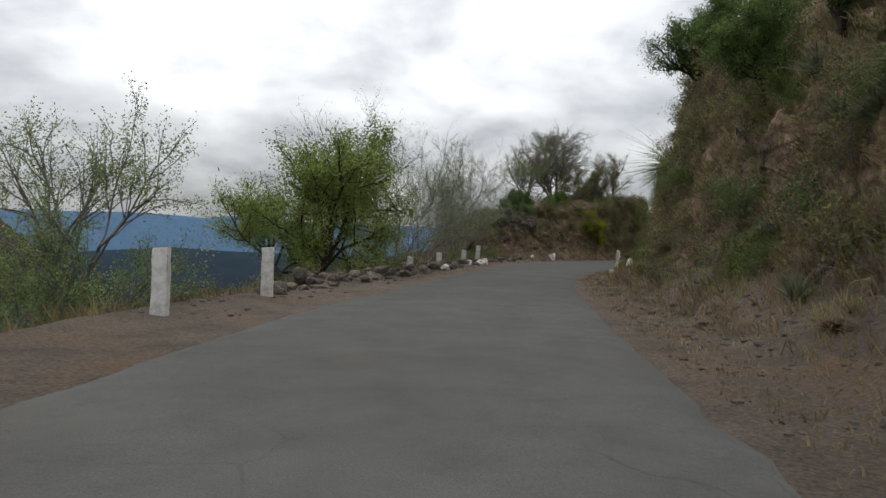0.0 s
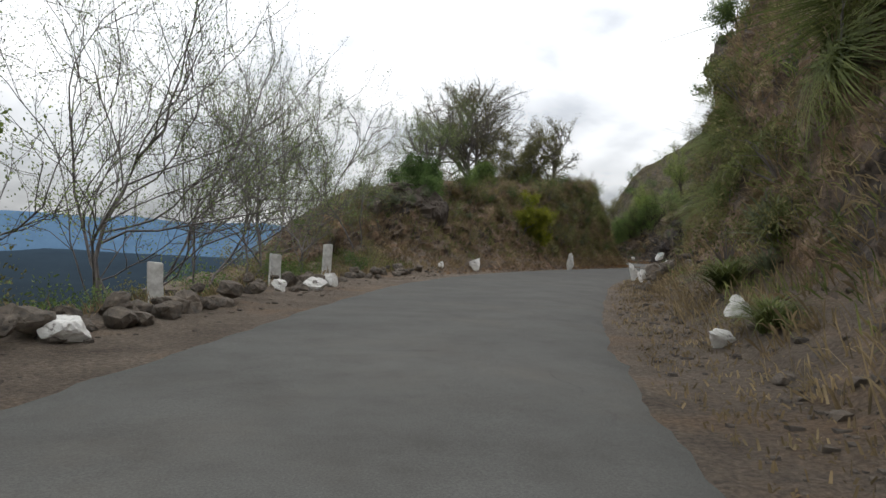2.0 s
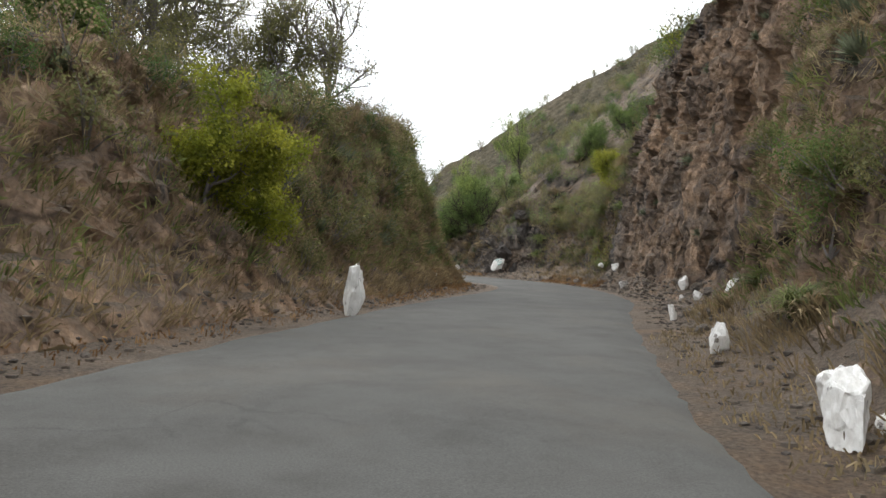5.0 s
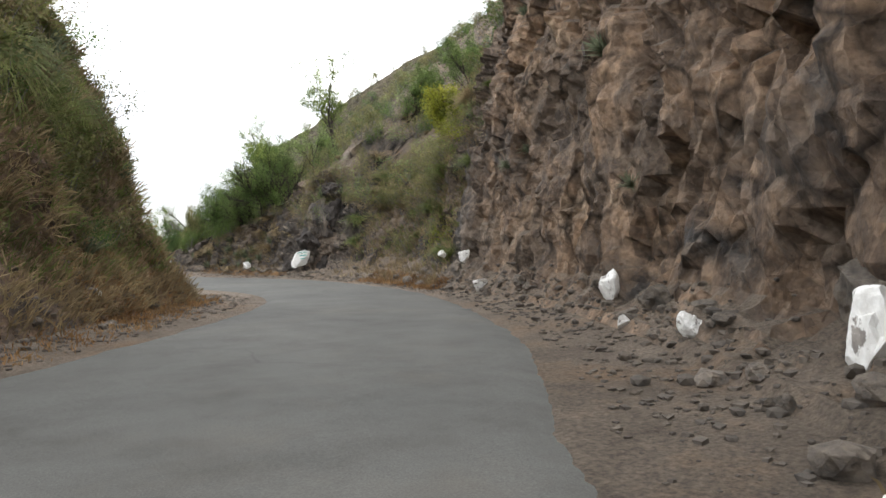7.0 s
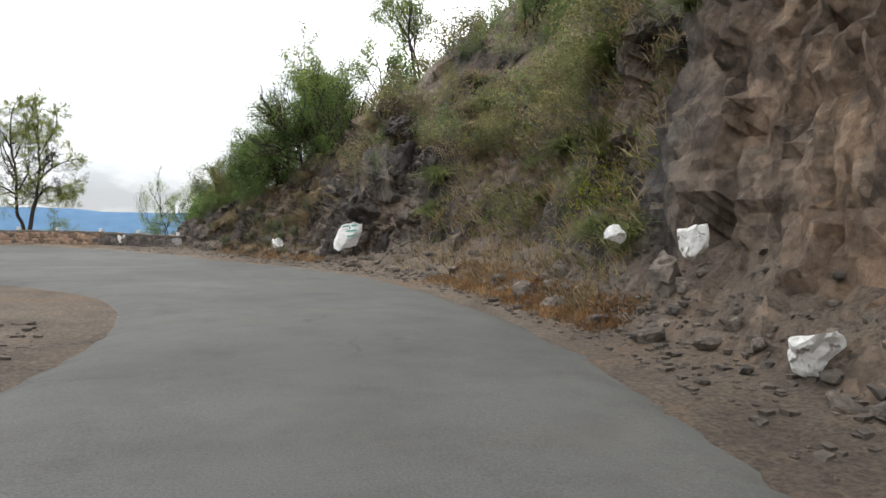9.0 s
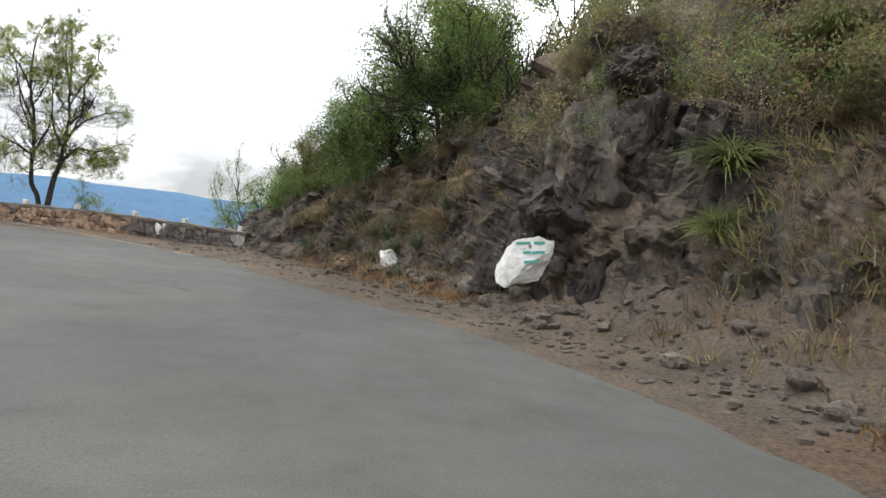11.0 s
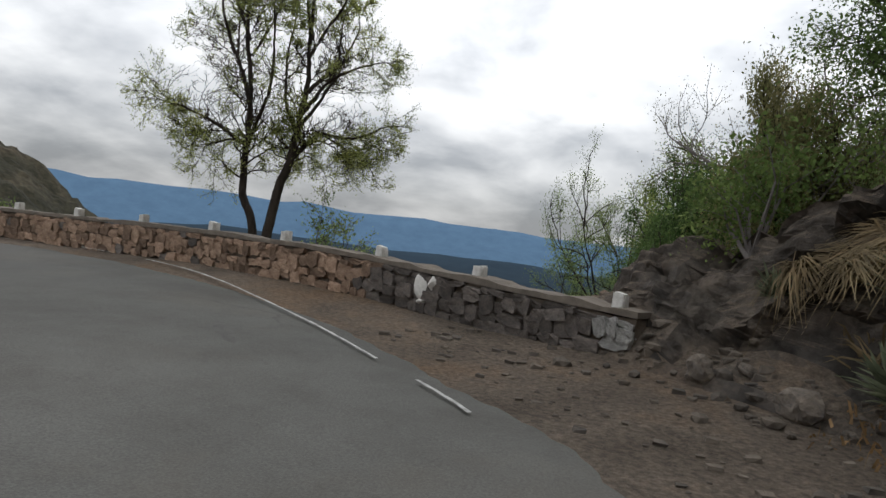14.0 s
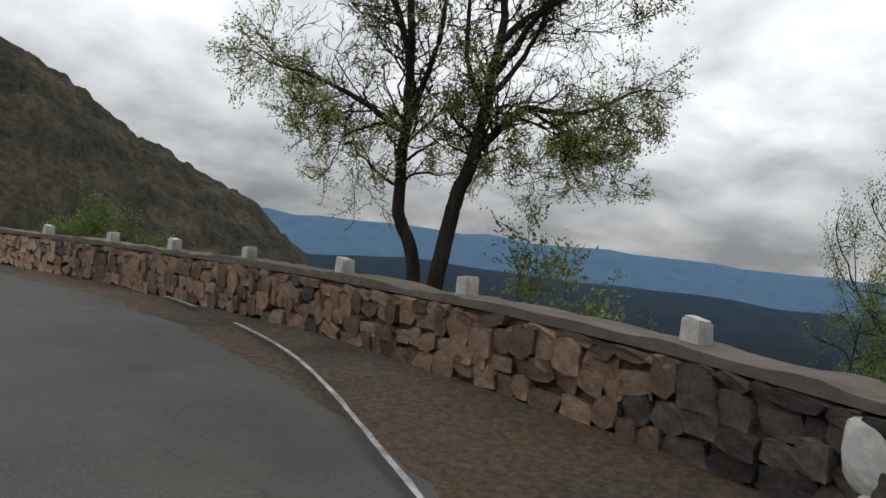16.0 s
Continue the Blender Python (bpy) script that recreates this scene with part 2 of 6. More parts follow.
def mat_post():
    m, nt, b = material("whitewashed_concrete", 0.85)
    dirt = mramp(nt, mnoise(nt, 5, 8, 0.7), [(0.35, (0.40, 0.38, 0.35)), (0.55, (0.66, 0.65, 0.62)), (0.7, (0.78, 0.77, 0.74))])
    nt.links.new(dirt, b.inputs["Base Color"])
    mbump(nt, b, mnoise(nt, 25, 6, 0.7), 0.5, 0.01)
    return m


def mat_leaf(name, a, bcol, c, vary=0.35):
    m, nt, b = material(name, 0.65)
    col = mramp(nt, mnoise(nt, 0.7, 4, 0.6), [(0.35, a), (0.52, bcol), (0.68, c)])
    clump = mramp(nt, mnoise(nt, 2.6, 3, 0.6), [(0.36, (0.62, 0.64, 0.62)), (0.64, (1.3, 1.28, 1.2))])
    col = mmix(nt, 1.0, col, clump, "MULTIPLY")
    col = mvary(nt, col, vary * 0.6, True)
    nt.links.new(col, b.inputs["Base Color"])
    tr = nt.nodes.new("ShaderNodeBsdfTranslucent")
    nt.links.new(col, tr.inputs["Color"])
    mx = nt.nodes.new("ShaderNodeMixShader")
    mx.inputs[0].default_value = 0.45
    nt.links.new(b.outputs[0], mx.inputs[1])
    nt.links.new(tr.outputs[0], mx.inputs[2])
    nt.links.new(mx.outputs[0], nt.nodes["Material Output"].inputs[0])
    return m


def mat_bark(name, dark, light):
    m, nt, b = material(name, 0.95)
    c = mramp(nt, mnoise(nt, 4, 8, 0.7, stretch=(3, 3, 0.6)), [(0.3, dark), (0.7, light)])
    nt.links.new(c, b.inputs["Base Color"])
    mbump(nt, b, mnoise(nt, 14, 6, 0.7, stretch=(3, 3, 0.5)), 0.7, 0.02)
    return m


def mat_plain(name, color, rough=0.9, spot=(0.8, 1.15), scale=4.0):
    m, nt, b = material(name, rough)
    k = mramp(nt, mnoise(nt, scale, 7, 0.7), [(0.3, (spot[0],) * 3), (0.7, (spot[1],) * 3)])
    nt.links.new(mmix(nt, 1.0, color, k, "MULTIPLY"), b.inputs["Base Color"])
    mbump(nt, b, mnoise(nt, scale * 8, 6, 0.7), 0.4, 0.01)
    return m


M_ASPHALT = mat_asphalt()
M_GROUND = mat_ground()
M_ROCK = mat_stone("grey_brown_stone", (0.075, 0.07, 0.066), (0.16, 0.135, 0.112), (0.28, 0.23, 0.18))
M_WHITE = mat_whitewash()
M_POST = mat_post()
M_WALL_WHITE = mat_plain("limewash", (0.70, 0.68, 0.64), 0.9, (0.75, 1.08), 5.0)
M_WALL_TAN = mat_stone("tan_wall_stone", (0.19, 0.125, 0.09), (0.33, 0.225, 0.16), (0.47, 0.35, 0.26), 3.0, 0.45, 0.05)
M_WALL_GREY = mat_stone("grey_wall_stone", (0.08, 0.074, 0.07), (0.145, 0.125, 0.112), (0.23, 0.195, 0.17), 3.0, 0.4, 0.05)
M_MORTAR = mat_plain("mortar", (0.15, 0.12, 0.095), 0.95, (0.5, 1.3), 9.0)
M_WALL_PALE = mat_stone("pale_limed_wall_stone", (0.22, 0.21, 0.20), (0.36, 0.35, 0.33), (0.52, 0.51, 0.48), 4.0, 0.25, 0.05)
M_COPING = mat_plain("cement_coping", (0.17, 0.145, 0.12), 0.95, (0.6, 1.3))
M_LINE = mat_plain("worn_road_paint", (0.50, 0.50, 0.48), 0.9, (0.30, 1.25), 7.0)
M_PATCH = mat_plain("tar_patch", (0.082, 0.080, 0.075), 0.9, (0.75, 1.4), 6.0)
M_TEAL = mat_plain("teal_paint", (0.10, 0.42, 0.36))
M_LEAF_GREEN = mat_leaf("green_leaves", (0.085, 0.138, 0.040), (0.148, 0.212, 0.064), (0.225, 0.290, 0.098))
M_LEAF_FRESH = mat_leaf("fresh_yellow_green_leaves", (0.130, 0.180, 0.045), (0.230, 0.295, 0.080), (0.345, 0.400, 0.125))
M_LEAF_THIN = mat_leaf("thin_yellowish_leaves", (0.27, 0.31, 0.09), (0.40, 0.45, 0.14), (0.54, 0.55, 0.22))
M_LEAF_DARK = mat_leaf("dark_green_leaves", (0.058, 0.104, 0.034), (0.105, 0.175, 0.055), (0.160, 0.238, 0.080))
M_LEAF_PALE = mat_leaf("pale_green_leaves", (0.162, 0.230, 0.088), (0.243, 0.317, 0.121), (0.351, 0.405, 0.176))
M_LEAF_OLIVE = mat_leaf("olive_brown_leaves", (0.130, 0.130, 0.055), (0.205, 0.200, 0.088), (0.300, 0.268, 0.135))
M_LEAF_YELLOW = mat_leaf("yellow_green_leaves", (0.192, 0.228, 0.030), (0.300, 0.312, 0.042), (0.396, 0.384, 0.072))
M_GRASS_DRY = mat_leaf("dry_grass", (0.180, 0.132, 0.078), (0.290, 0.222, 0.135), (0.400, 0.322, 0.198), 0.45)
M_GRASS_RUST = mat_leaf("rust_dry_grass", (0.19, 0.105, 0.05), (0.28, 0.165, 0.08), (0.36, 0.235, 0.125), 0.4)
M_GRASS_GREEN = mat_leaf("green_grass", (0.115, 0.140, 0.048), (0.185, 0.215, 0.075), (0.275, 0.290, 0.110), 0.4)
M_ROSETTE = mat_leaf("grey_green_rosette", (0.124, 0.143, 0.091), (0.195, 0.215, 0.143), (0.286, 0.299, 0.208), 0.35)
M_BARK_DARK = mat_bark("dark_bark", (0.022, 0.018, 0.015), (0.075, 0.06, 0.048))
M_BARK_GREY = mat_bark("grey_bark", (0.105, 0.092, 0.088), (0.25, 0.225, 0.215))


def mat_painted_haze(name, near, far, r0, r1, glow):
    """Woods far off, with haze put into the colour and glow, thicker with distance."""
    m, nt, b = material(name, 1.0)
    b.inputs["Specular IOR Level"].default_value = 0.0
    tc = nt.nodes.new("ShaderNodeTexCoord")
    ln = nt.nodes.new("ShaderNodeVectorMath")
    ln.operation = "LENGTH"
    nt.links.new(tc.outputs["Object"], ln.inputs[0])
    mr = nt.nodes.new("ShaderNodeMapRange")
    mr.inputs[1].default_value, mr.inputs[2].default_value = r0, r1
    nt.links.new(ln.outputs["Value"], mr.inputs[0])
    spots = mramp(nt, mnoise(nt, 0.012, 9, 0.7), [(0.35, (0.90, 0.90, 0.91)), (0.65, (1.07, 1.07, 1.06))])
    # haze tint painted in by distance from the centre
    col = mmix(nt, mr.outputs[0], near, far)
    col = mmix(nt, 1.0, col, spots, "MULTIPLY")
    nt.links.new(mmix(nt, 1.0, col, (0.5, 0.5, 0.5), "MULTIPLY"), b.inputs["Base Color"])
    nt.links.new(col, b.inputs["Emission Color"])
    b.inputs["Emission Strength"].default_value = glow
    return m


# ---------------------------------------------------------------- mesh helpers
class Geo:
    """Gathers points and faces of one mesh."""

    def __init__(self):
        self.v, self.f, self.n = [], [], 0

    def add(self, verts, faces):
        verts = np.asarray(verts, float).reshape(-1, 3)
        self.v.append(verts)
        self.f.append((np.asarray(faces, int) + self.n))
        self.n += len(verts)

    def tube(self, pts, radii, sides=5):
        pts = np.asarray(pts, float)
        ax = np.gradient(pts, axis=0)
        ax /= np.linalg.norm(ax, axis=1, keepdims=True) + 1e-9
        ref = np.where(np.abs(ax[:, 2:3]) > 0.9, [[1.0, 0, 0]], [[0, 0, 1.0]])
        u = np.cross(ax, ref)
        u /= np.linalg.norm(u, axis=1, keepdims=True) + 1e-9
        w = np.cross(ax, u)
        a = np.arange(sides) * 2 * np.pi / sides
        ring = u[:, None] * np.cos(a)[None, :, None] + w[:, None] * np.sin(a)[None, :, None]
        verts = (pts[:, None] + ring * np.asarray(radii)[:, None, None]).reshape(-1, 3)
        i = np.arange(len(pts) - 1)[:, None] * sides
        j = np.arange(sides)[None]
        k = (j + 1) % sides
        self.add(verts, np.stack([i + j, i + k, i + sides + k, i + sides + j], -1).reshape(-1, 4))

    def mesh(self, name, mat, smooth=False):
        me = bpy.data.meshes.new(name)
        v = np.concatenate(self.v)
        loops = np.concatenate([f.ravel() for f in self.f])
        sizes = np.concatenate([np.full(len(f), f.shape[1]) for f in self.f])
        me.vertices.add(len(v))
        me.vertices.foreach_set("co", v.ravel())
        me.loops.add(len(loops))
        me.loops.foreach_set("vertex_index", loops)
        me.polygons.add(len(sizes))
        me.polygons.foreach_set("loop_start", np.r_[0, np.cumsum(sizes)[:-1]])
        me.polygons.foreach_set("loop_total", sizes)
        me.polygons.foreach_set("use_smooth", np.full(len(sizes), smooth))
        me.update(calc_edges=True)
        me.validate()
        me.materials.append(mat)
        return me


def part(name, geo, mat, parent=None, label="", smooth=False):
    ob = new(name, geo.mesh(name, mat, smooth) if isinstance(geo, Geo) else geo)
    if parent:
        ob.parent = parent
    return tagged(ob, label)


def thing(name, x, y, z, label, category, group="", kind="", rz=0.0):
    ob = new(name)
    ob.matrix_basis = pose(x, y, z, 0, 0, rz)
    return tagged(ob, label, category, group, kind)


def fractal(p, octaves=4):
    return noise.fractal(Vector(p), 0.9, 2.1, octaves)


def boulder_geo(seed, sub=2, rough=0.28, flat=1.0):
    """A broken stone about one unit across, its foot at z = 0."""
    bm = bmesh.new()
    bmesh.ops.create_icosphere(bm, subdivisions=sub, radius=0.5)
    rng = random.Random(seed)
    cuts = []
    for _ in range(7):
        d = Vector((rng.gauss(0, 1), rng.gauss(0, 1), rng.gauss(0, 1))).normalized()
        cuts.append((d, rng.uniform(0.30, 0.44)))
    off = Vector((seed * 3.7, seed * 1.3, seed * 2.1))
    for v in bm.verts:
        for d, h in cuts:
            over = v.co.dot(d) - h
            if over > 0:
                v.co -= d * over * 0.9
        v.co += v.co.normalized() * rough * ((0.22 if sub > 2 else 0.35) * fractal(v.co * 2.3 + off) + (0.05 * fractal(v.co * 9 + off, 3) if sub > 3 else 0.0))
        v.co.z = v.co.z * flat
    low = min(v.co.z for v in bm.verts)
    for v in bm.verts:
        v.co.z -= low
    g = Geo()
    g.add([v.co[:] for v in bm.verts], [[l.index for l in f.verts] for f in bm.faces])
    bm.free()
    return g


def block(v, scale, step, tilt):
    """Broken rock: each cell stands out by its own amount and slopes its own way."""
    u = Vector((v.x * scale.x, v.y * scale.y, v.z * scale.z))
    c = noise.voronoi(u)[1][0]
    h = noise.cell(c * 7.3 + Vector((0.5, 0.5, 0.5)))
    g = noise.cell_vector(c * 5.1 + Vector((0.3, 0.7, 0.1)))
    return step * ((h - 0.5) * 0.9 + tilt * (u - c).dot(g - Vector((0.5, 0.5, 0.5))) * 2.0)


def cleft_geo(seed, cuts=11):
    """A stone split along flat faces, about one unit across, its foot at z = 0."""
    bm = bmesh.new()
    bmesh.ops.create_icosphere(bm, subdivisions=4, radius=0.62)
    rng = random.Random(seed)
    planes = []
    for _ in range(cuts):
        d = Vector((rng.gauss(0, 1), rng.gauss(0, 1), rng.gauss(0, 0.9))).normalized()
        planes.append((d, rng.uniform(0.22, 0.42)))
    off = Vector((seed * 3.7, seed * 1.3, seed * 2.1))
    for _ in range(2):
        for d, h in planes:
            for v in bm.verts:
                over = v.co.dot(d) - h
                if over > 0:
                    v.co -= d * over * 0.98
    for v in bm.verts:
        v.co += v.co.normalized() * (0.045 * fractal(v.co * 3.0 + off) + block(v.co + off, Vector((4.5, 4.5, 4.5)), 0.035, 0.8))
    lo = [min(v.co[c] for v in bm.verts) for c in range(3)]
    hi = [max(v.co[c] for v in bm.verts) for c in range(3)]
    g = Geo()
    g.add([[(v.co[c] - (lo[c] + hi[c]) / 2) / (hi[c] - lo[c]) if c < 2 else (v.co[2] - lo[2]) / (hi[2] - lo[2]) for c in range(3)] for v in bm.verts], [[l.index for l in f.verts] for f in bm.faces])
    bm.free()
    return g


# ---------------------------------------------------------------- plan of the road
LEFT_EDGE = [(1.0, -32), (1.0, -16), (1.15, -5.2), (1.75, 1.2), (2.8, 7.8), (3.7, 14.2), (4.7, 21.2), (6.1, 28.4), (8.4, 35.0),
             (11.0, 40.4), (14.5, 46.2), (18.6, 52.4), (22.0, 57.0), (24.8, 61.0), (26.5, 64.5), (27.0, 68.0), (26.4, 71.2), (24.4, 74.0),
             (21.8, 76.2), (19.0, 78.2), (16.2, 80.0), (13, 81.6), (9, 83), (2, 84.6), (-10, 86), (-25, 87)]
RIGHT_EDGE = [(6.6, -32), (6.5, -16), (6.7, -5.4), (7.0, 0.8), (7.4, 7.2), (8.25, 13.4), (9.75, 19.6), (11.9, 26.6), (14.1, 33.0),
              (16.6, 38.6), (20.0, 44.2), (23.4, 49.4), (26.7, 53.9), (29.3, 59.0), (31.2, 64.0), (32.1, 68.8), (32.4, 73.4), (31.7, 77.9),
              (30.2, 81.6), (28.3, 85.4), (25.4, 88.2), (22.0, 90.2), (18.0, 91.6), (11, 92.9), (-4, 95), (-22, 97.5)]


def spline(points, k):
    """Smooth curve through the points; k counts them."""
    p = np.asarray(points, float)
    k = np.clip(np.asarray(k, float), 0, len(p) - 1.0001)
    i = np.floor(k).astype(int)
    t = (k - i)[:, None]
    a, b, c, d = (p[np.clip(i + o, 0, len(p) - 1)] for o in (-1, 0, 1, 2))
    return 0.5 * (2 * b + (c - a) * t + (2 * a - 5 * b + 4 * c - d) * t**2 + (3 * b - a - 3 * c + d) * t**3)


# face of the parapet wall on the outer bend, and the height of its top along it
WALL_LINE = [(29.0, 87.97), (28.1, 88.48), (27.23, 88.95), (25.84, 89.84), (24.22, 90.54), (22.78, 91.13), (21.19, 91.69), (19.6, 92.16), (18.06, 92.52), (16.27, 92.8), (11.5, 93.5), (4.0, 94.6), (-4.0, 95.8)]
WALL_TOP = ([0, 1.8, 3.5, 5, 6.8, 8.5, 10.2, 12, 16, 25, 34], [0.70, 0.75, 0.80, 0.82, 0.80, 0.755, 0.70, 0.645, 0.52, 0.25, 0.0])
WALL_H, WALL_T = 0.52, 0.42
wk = np.linspace(0, len(WALL_LINE) - 1, 900)
wp = spline(WALL_LINE, wk)
wl = np.r_[0, np.cumsum(np.linalg.norm(np.diff(wp, axis=0), axis=1))]


def banked(p, fall=0.0):
    """The bend is banked: the ground climbs towards the foot of the wall."""
    p = np.asarray(p, float)
    d = np.linalg.norm(p[..., None, :2] - wp[::6], axis=-1)
    at = d.argmin(-1)
    foot = np.interp(wl[::6][at], *WALL_TOP) - WALL_H
    return (foot + fall) * np.clip(1 - d.min(-1) / 4.5, 0, 1)


KS = np.concatenate([np.arange(0, 1.0, 0.25), np.arange(1.0, 10.5, 1 / 26), np.arange(10.5, 14.9, 1 / 58), np.arange(14.9, 16.6, 1 / 40), np.arange(16.6, 20.0, 1 / 40), np.arange(20.0, 22.5, 1 / 24), np.arange(22.5, 23.45, 0.125)])
EL, ER = spline(LEFT_EDGE, KS), spline(RIGHT_EDGE, KS)
LAT = ER - EL
LAT /= np.linalg.norm(LAT, axis=1, keepdims=True)

# station: verge width, foot run and rise, face run and top, slope beyond
RIGHT_BANK = [(0, 1.5, 2.0, 1.0, 2.6, 6.4, 0.8), (3, 1.5, 1.7, 0.9, 2.4, 7.0, 0.8), (5, 1.3, 1.5, 1.1, 2.0, 8.2, 0.8),
              (6.2, 1.2, 1.4, 1.2, 1.8, 8.8, 0.75), (7.2, 1.2, 1.4, 1.2, 1.8, 9.8, 0.75), (8.4, 1.2, 1.3, 1.1, 2.0, 10.8, 0.75), (9.25, 1.2, 1.3, 1.1, 2.1, 10.4, 0.75), (9.6, 1.2, 1.3, 1.1, 2.2, 7.8, 0.75), (10.4, 1.0, 1.2, 1.0, 2.0, 8.6, 0.8),
              (11.0, 1.6, 1.0, 0.8, 1.3, 11.5, 0.8), (12.0, 1.5, 0.7, 0.8, 1.1, 12.5, 0.8), (13.2, 1.3, 0.7, 0.8, 1.2, 11.5, 0.8),
              (14.1, 1.1, 0.7, 0.9, 1.2, 9.4, 0.85), (14.8, 1.2, 1.0, 0.9, 2.0, 7.4, 0.9), (15.6, 1.5, 1.9, 1.1, 3.2, 6.0, 0.95),
              (16.5, 1.6, 1.6, 1.0, 2.8, 5.4, 0.70), (17.1, 1.6, 0.6, 0.6, 1.2, 5.2, 0.70), (17.7, 1.9, 0.9, 0.5, 1.9, 4.4, 0.65), (18.6, 2.4, 0.6, 0.5, 0.9, 2.8, 0.50),
              (19.2, 2.1, 0.5, 0.6, 0.7, 1.8, 0.25), (19.45, 2.1, 0.5, 0.5, 0.7, 1.3, 0.05), (19.65, 2.1, 0.6, 0.4, 0.8, 0.9, -0.1), (19.95, 2.3, 1.0, -0.4, 6.0, -1.3, -0.12), (22.0, 2.3, 1.0, -0.4, 6.0, -1.3, -0.13), (22.6, 2.4, 1.0, -0.4, 6.0, -3.4, -0.45), (25, 2.4, 1.0, -0.4, 6.0, -3.4, -0.45)]
LEFT_BANK = [(0, 2.1, 1.5, -0.7, 8.0, -6.0, -0.55), (6.3, 2.1, 1.5, -0.7, 8.0, -6.0, -0.55), (7.4, 2.0, 1.5, -0.2, 6.0, -2.0, -0.5),
             (8.2, 1.5, 1.5, 0.8, 3.5, 2.6, -0.2), (8.9, 1.1, 1.1, 1.3, 3.0, 4.4, 0.0), (9.7, 0.9, 0.8, 1.2, 2.0, 4.2, 0.08),
             (11, 0.9, 0.8, 1.3, 1.7, 5.2, 0.10), (12.2, 1.6, 0.7, 1.4, 1.5, 6.4, 0.10), (13.2, 2.0, 0.8, 1.5, 1.5, 6.6, 0.08),
             (13.7, 1.7, 0.9, 1.5, 1.8, 6.0, 0.05), (14.3, 2.0, 1.3, 1.2, 2.5, 3.6, 0.0), (14.9, 3.2, 1.6, 0.7, 3.0, 1.8, 0.0), (15.5, 4.2, 2.0, 0.2, 5.0, -0.5, -0.1),
             (16, 5.0, 3.0, 0.0, 6.0, -1.5, -0.2), (25, 5.0, 3.0, 0.0, 6.0, -1.5, -0.2)]


def bank_table(rows):
    a = np.array(rows)
    t = np.stack([np.interp(KS, a[:, 0], a[:, c]) for c in range(1, 7)], 1)
    kernel = np.hanning(15)
    kernel /= kernel.sum()
    return np.stack([np.convolve(np.pad(c, 7, mode="edge"), kernel, "valid") for c in t.T], 1)


def bank_profile(rows, n_foot, n_face, n_far, reach):
    """Offsets from the road's edge and heights, for every station and column, and which zone each column lies in."""
    t = bank_table(rows)
    w, r1, h1, r2, h2, sl = (t[:, i : i + 1] for i in range(6))
    dn, zn, zone = [], [], []
    for u in np.linspace(0, 1, 10)[:-1]:
        dn.append(w * u)
        zn.append(-0.035 + 0.10 * u**2 + 0 * w)
        zone.append(0.0 + u)
    for u in np.linspace(0, 1, n_foot + 1)[:-1]:
        dn.append(w + r1 * u)
        zn.append(0.065 + (h1 - 0.065) * u)
        zone.append(1 + u)
    for u in np.linspace(0, 1, n_face + 1)[:-1]:
        dn.append(w + r1 + r2 * u)
        zn.append(h1 + (h2 - h1) * (u + 0.10 * np.sin(u * np.pi)))
        zone.append(2 + u)
    for u in np.linspace(0, 1, n_far) ** 1.9:
        dn.append(w + r1 + r2 + reach * u)
        brow = np.interp(KS, [7.5, 9.5, 11.0], [1.0, 3.0, 8.0])[:, None]
        far = np.clip(reach * u - brow, 0, None)
        zn.append(h2 + sl * reach * u - (0.85 * far if sl.mean() < 0.3 else 0.0))
        zone.append(3 + u)
    return np.concatenate(dn, 1), np.concatenate(zn, 1), np.array(zone)


def bank_grid(edge, out, rows, n_foot, n_face, n_far, reach, rough):
    d, z, zone = bank_profile(rows, n_foot, n_face, n_far, reach)
    p = np.concatenate([edge[:, None] + out[:, None] * d[..., None], z[..., None]], -1)
    du, dv = np.gradient(p, axis=0), np.gradient(p, axis=1)
    nrm = np.cross(dv, du)
    nrm /= np.linalg.norm(nrm, axis=2, keepdims=True) + 1e-9
    nrm *= np.sign(nrm[..., 2:3] + 1e-6)
    size = np.interp(zone, [0, 0.4, 1, 1.6, 2, 2.5, 3, 3.2, 4], [0, 0.015, 0.05, 0.16, 0.34, 0.55, 0.55, 0.6, 1.4])
    q = p.copy()
    for i in range(p.shape[0]):
        k = KS[i]
        bare = rough(k)
        for j in range(p.shape[1]):
            a = size[j]
            if a == 0:
                continue
            v = Vector(p[i, j])
            big = noise.fractal(v * 0.33, 0.8, 2.1, 4)
            fine = noise.fractal(v * 2.6, 0.7, 2.2, 3)
            s = a * (0.85 * big + 0.13 * fine)
            if bare > 0.3 and a > 0.1:
                warp = Vector((0.3, 0.3, 0.2)) * noise.fractal(v * 0.7, 0.8, 2.1, 3)
                calm = float(np.interp(zone[j], [2.95, 3.15], [1.0, 0.12]))
                s += a * bare * calm * (block(v + warp, Vector((0.55, 0.55, 0.26)), 0.62, 0.7) + block(v + warp * 0.7, Vector((1.25, 1.25, 0.75)), 0.34, 0.9)
                                        + block(v + warp * 0.5, Vector((2.7, 2.7, 1.9)), 0.15, 1.0) + 0.16 * (noise.turbulence(v * 2.1, 4, True) - 0.5))
            q[i, j] += nrm[i, j] * s
    return q, zone


def grid_faces(n, m, start=0):
    i = np.arange(n - 1)[:, None] * m
    j = np.arange(m - 1)[None]
    return np.stack([i + j, i + j + 1, i + m + j + 1, i + m + j], -1).reshape(-1, 4) + start


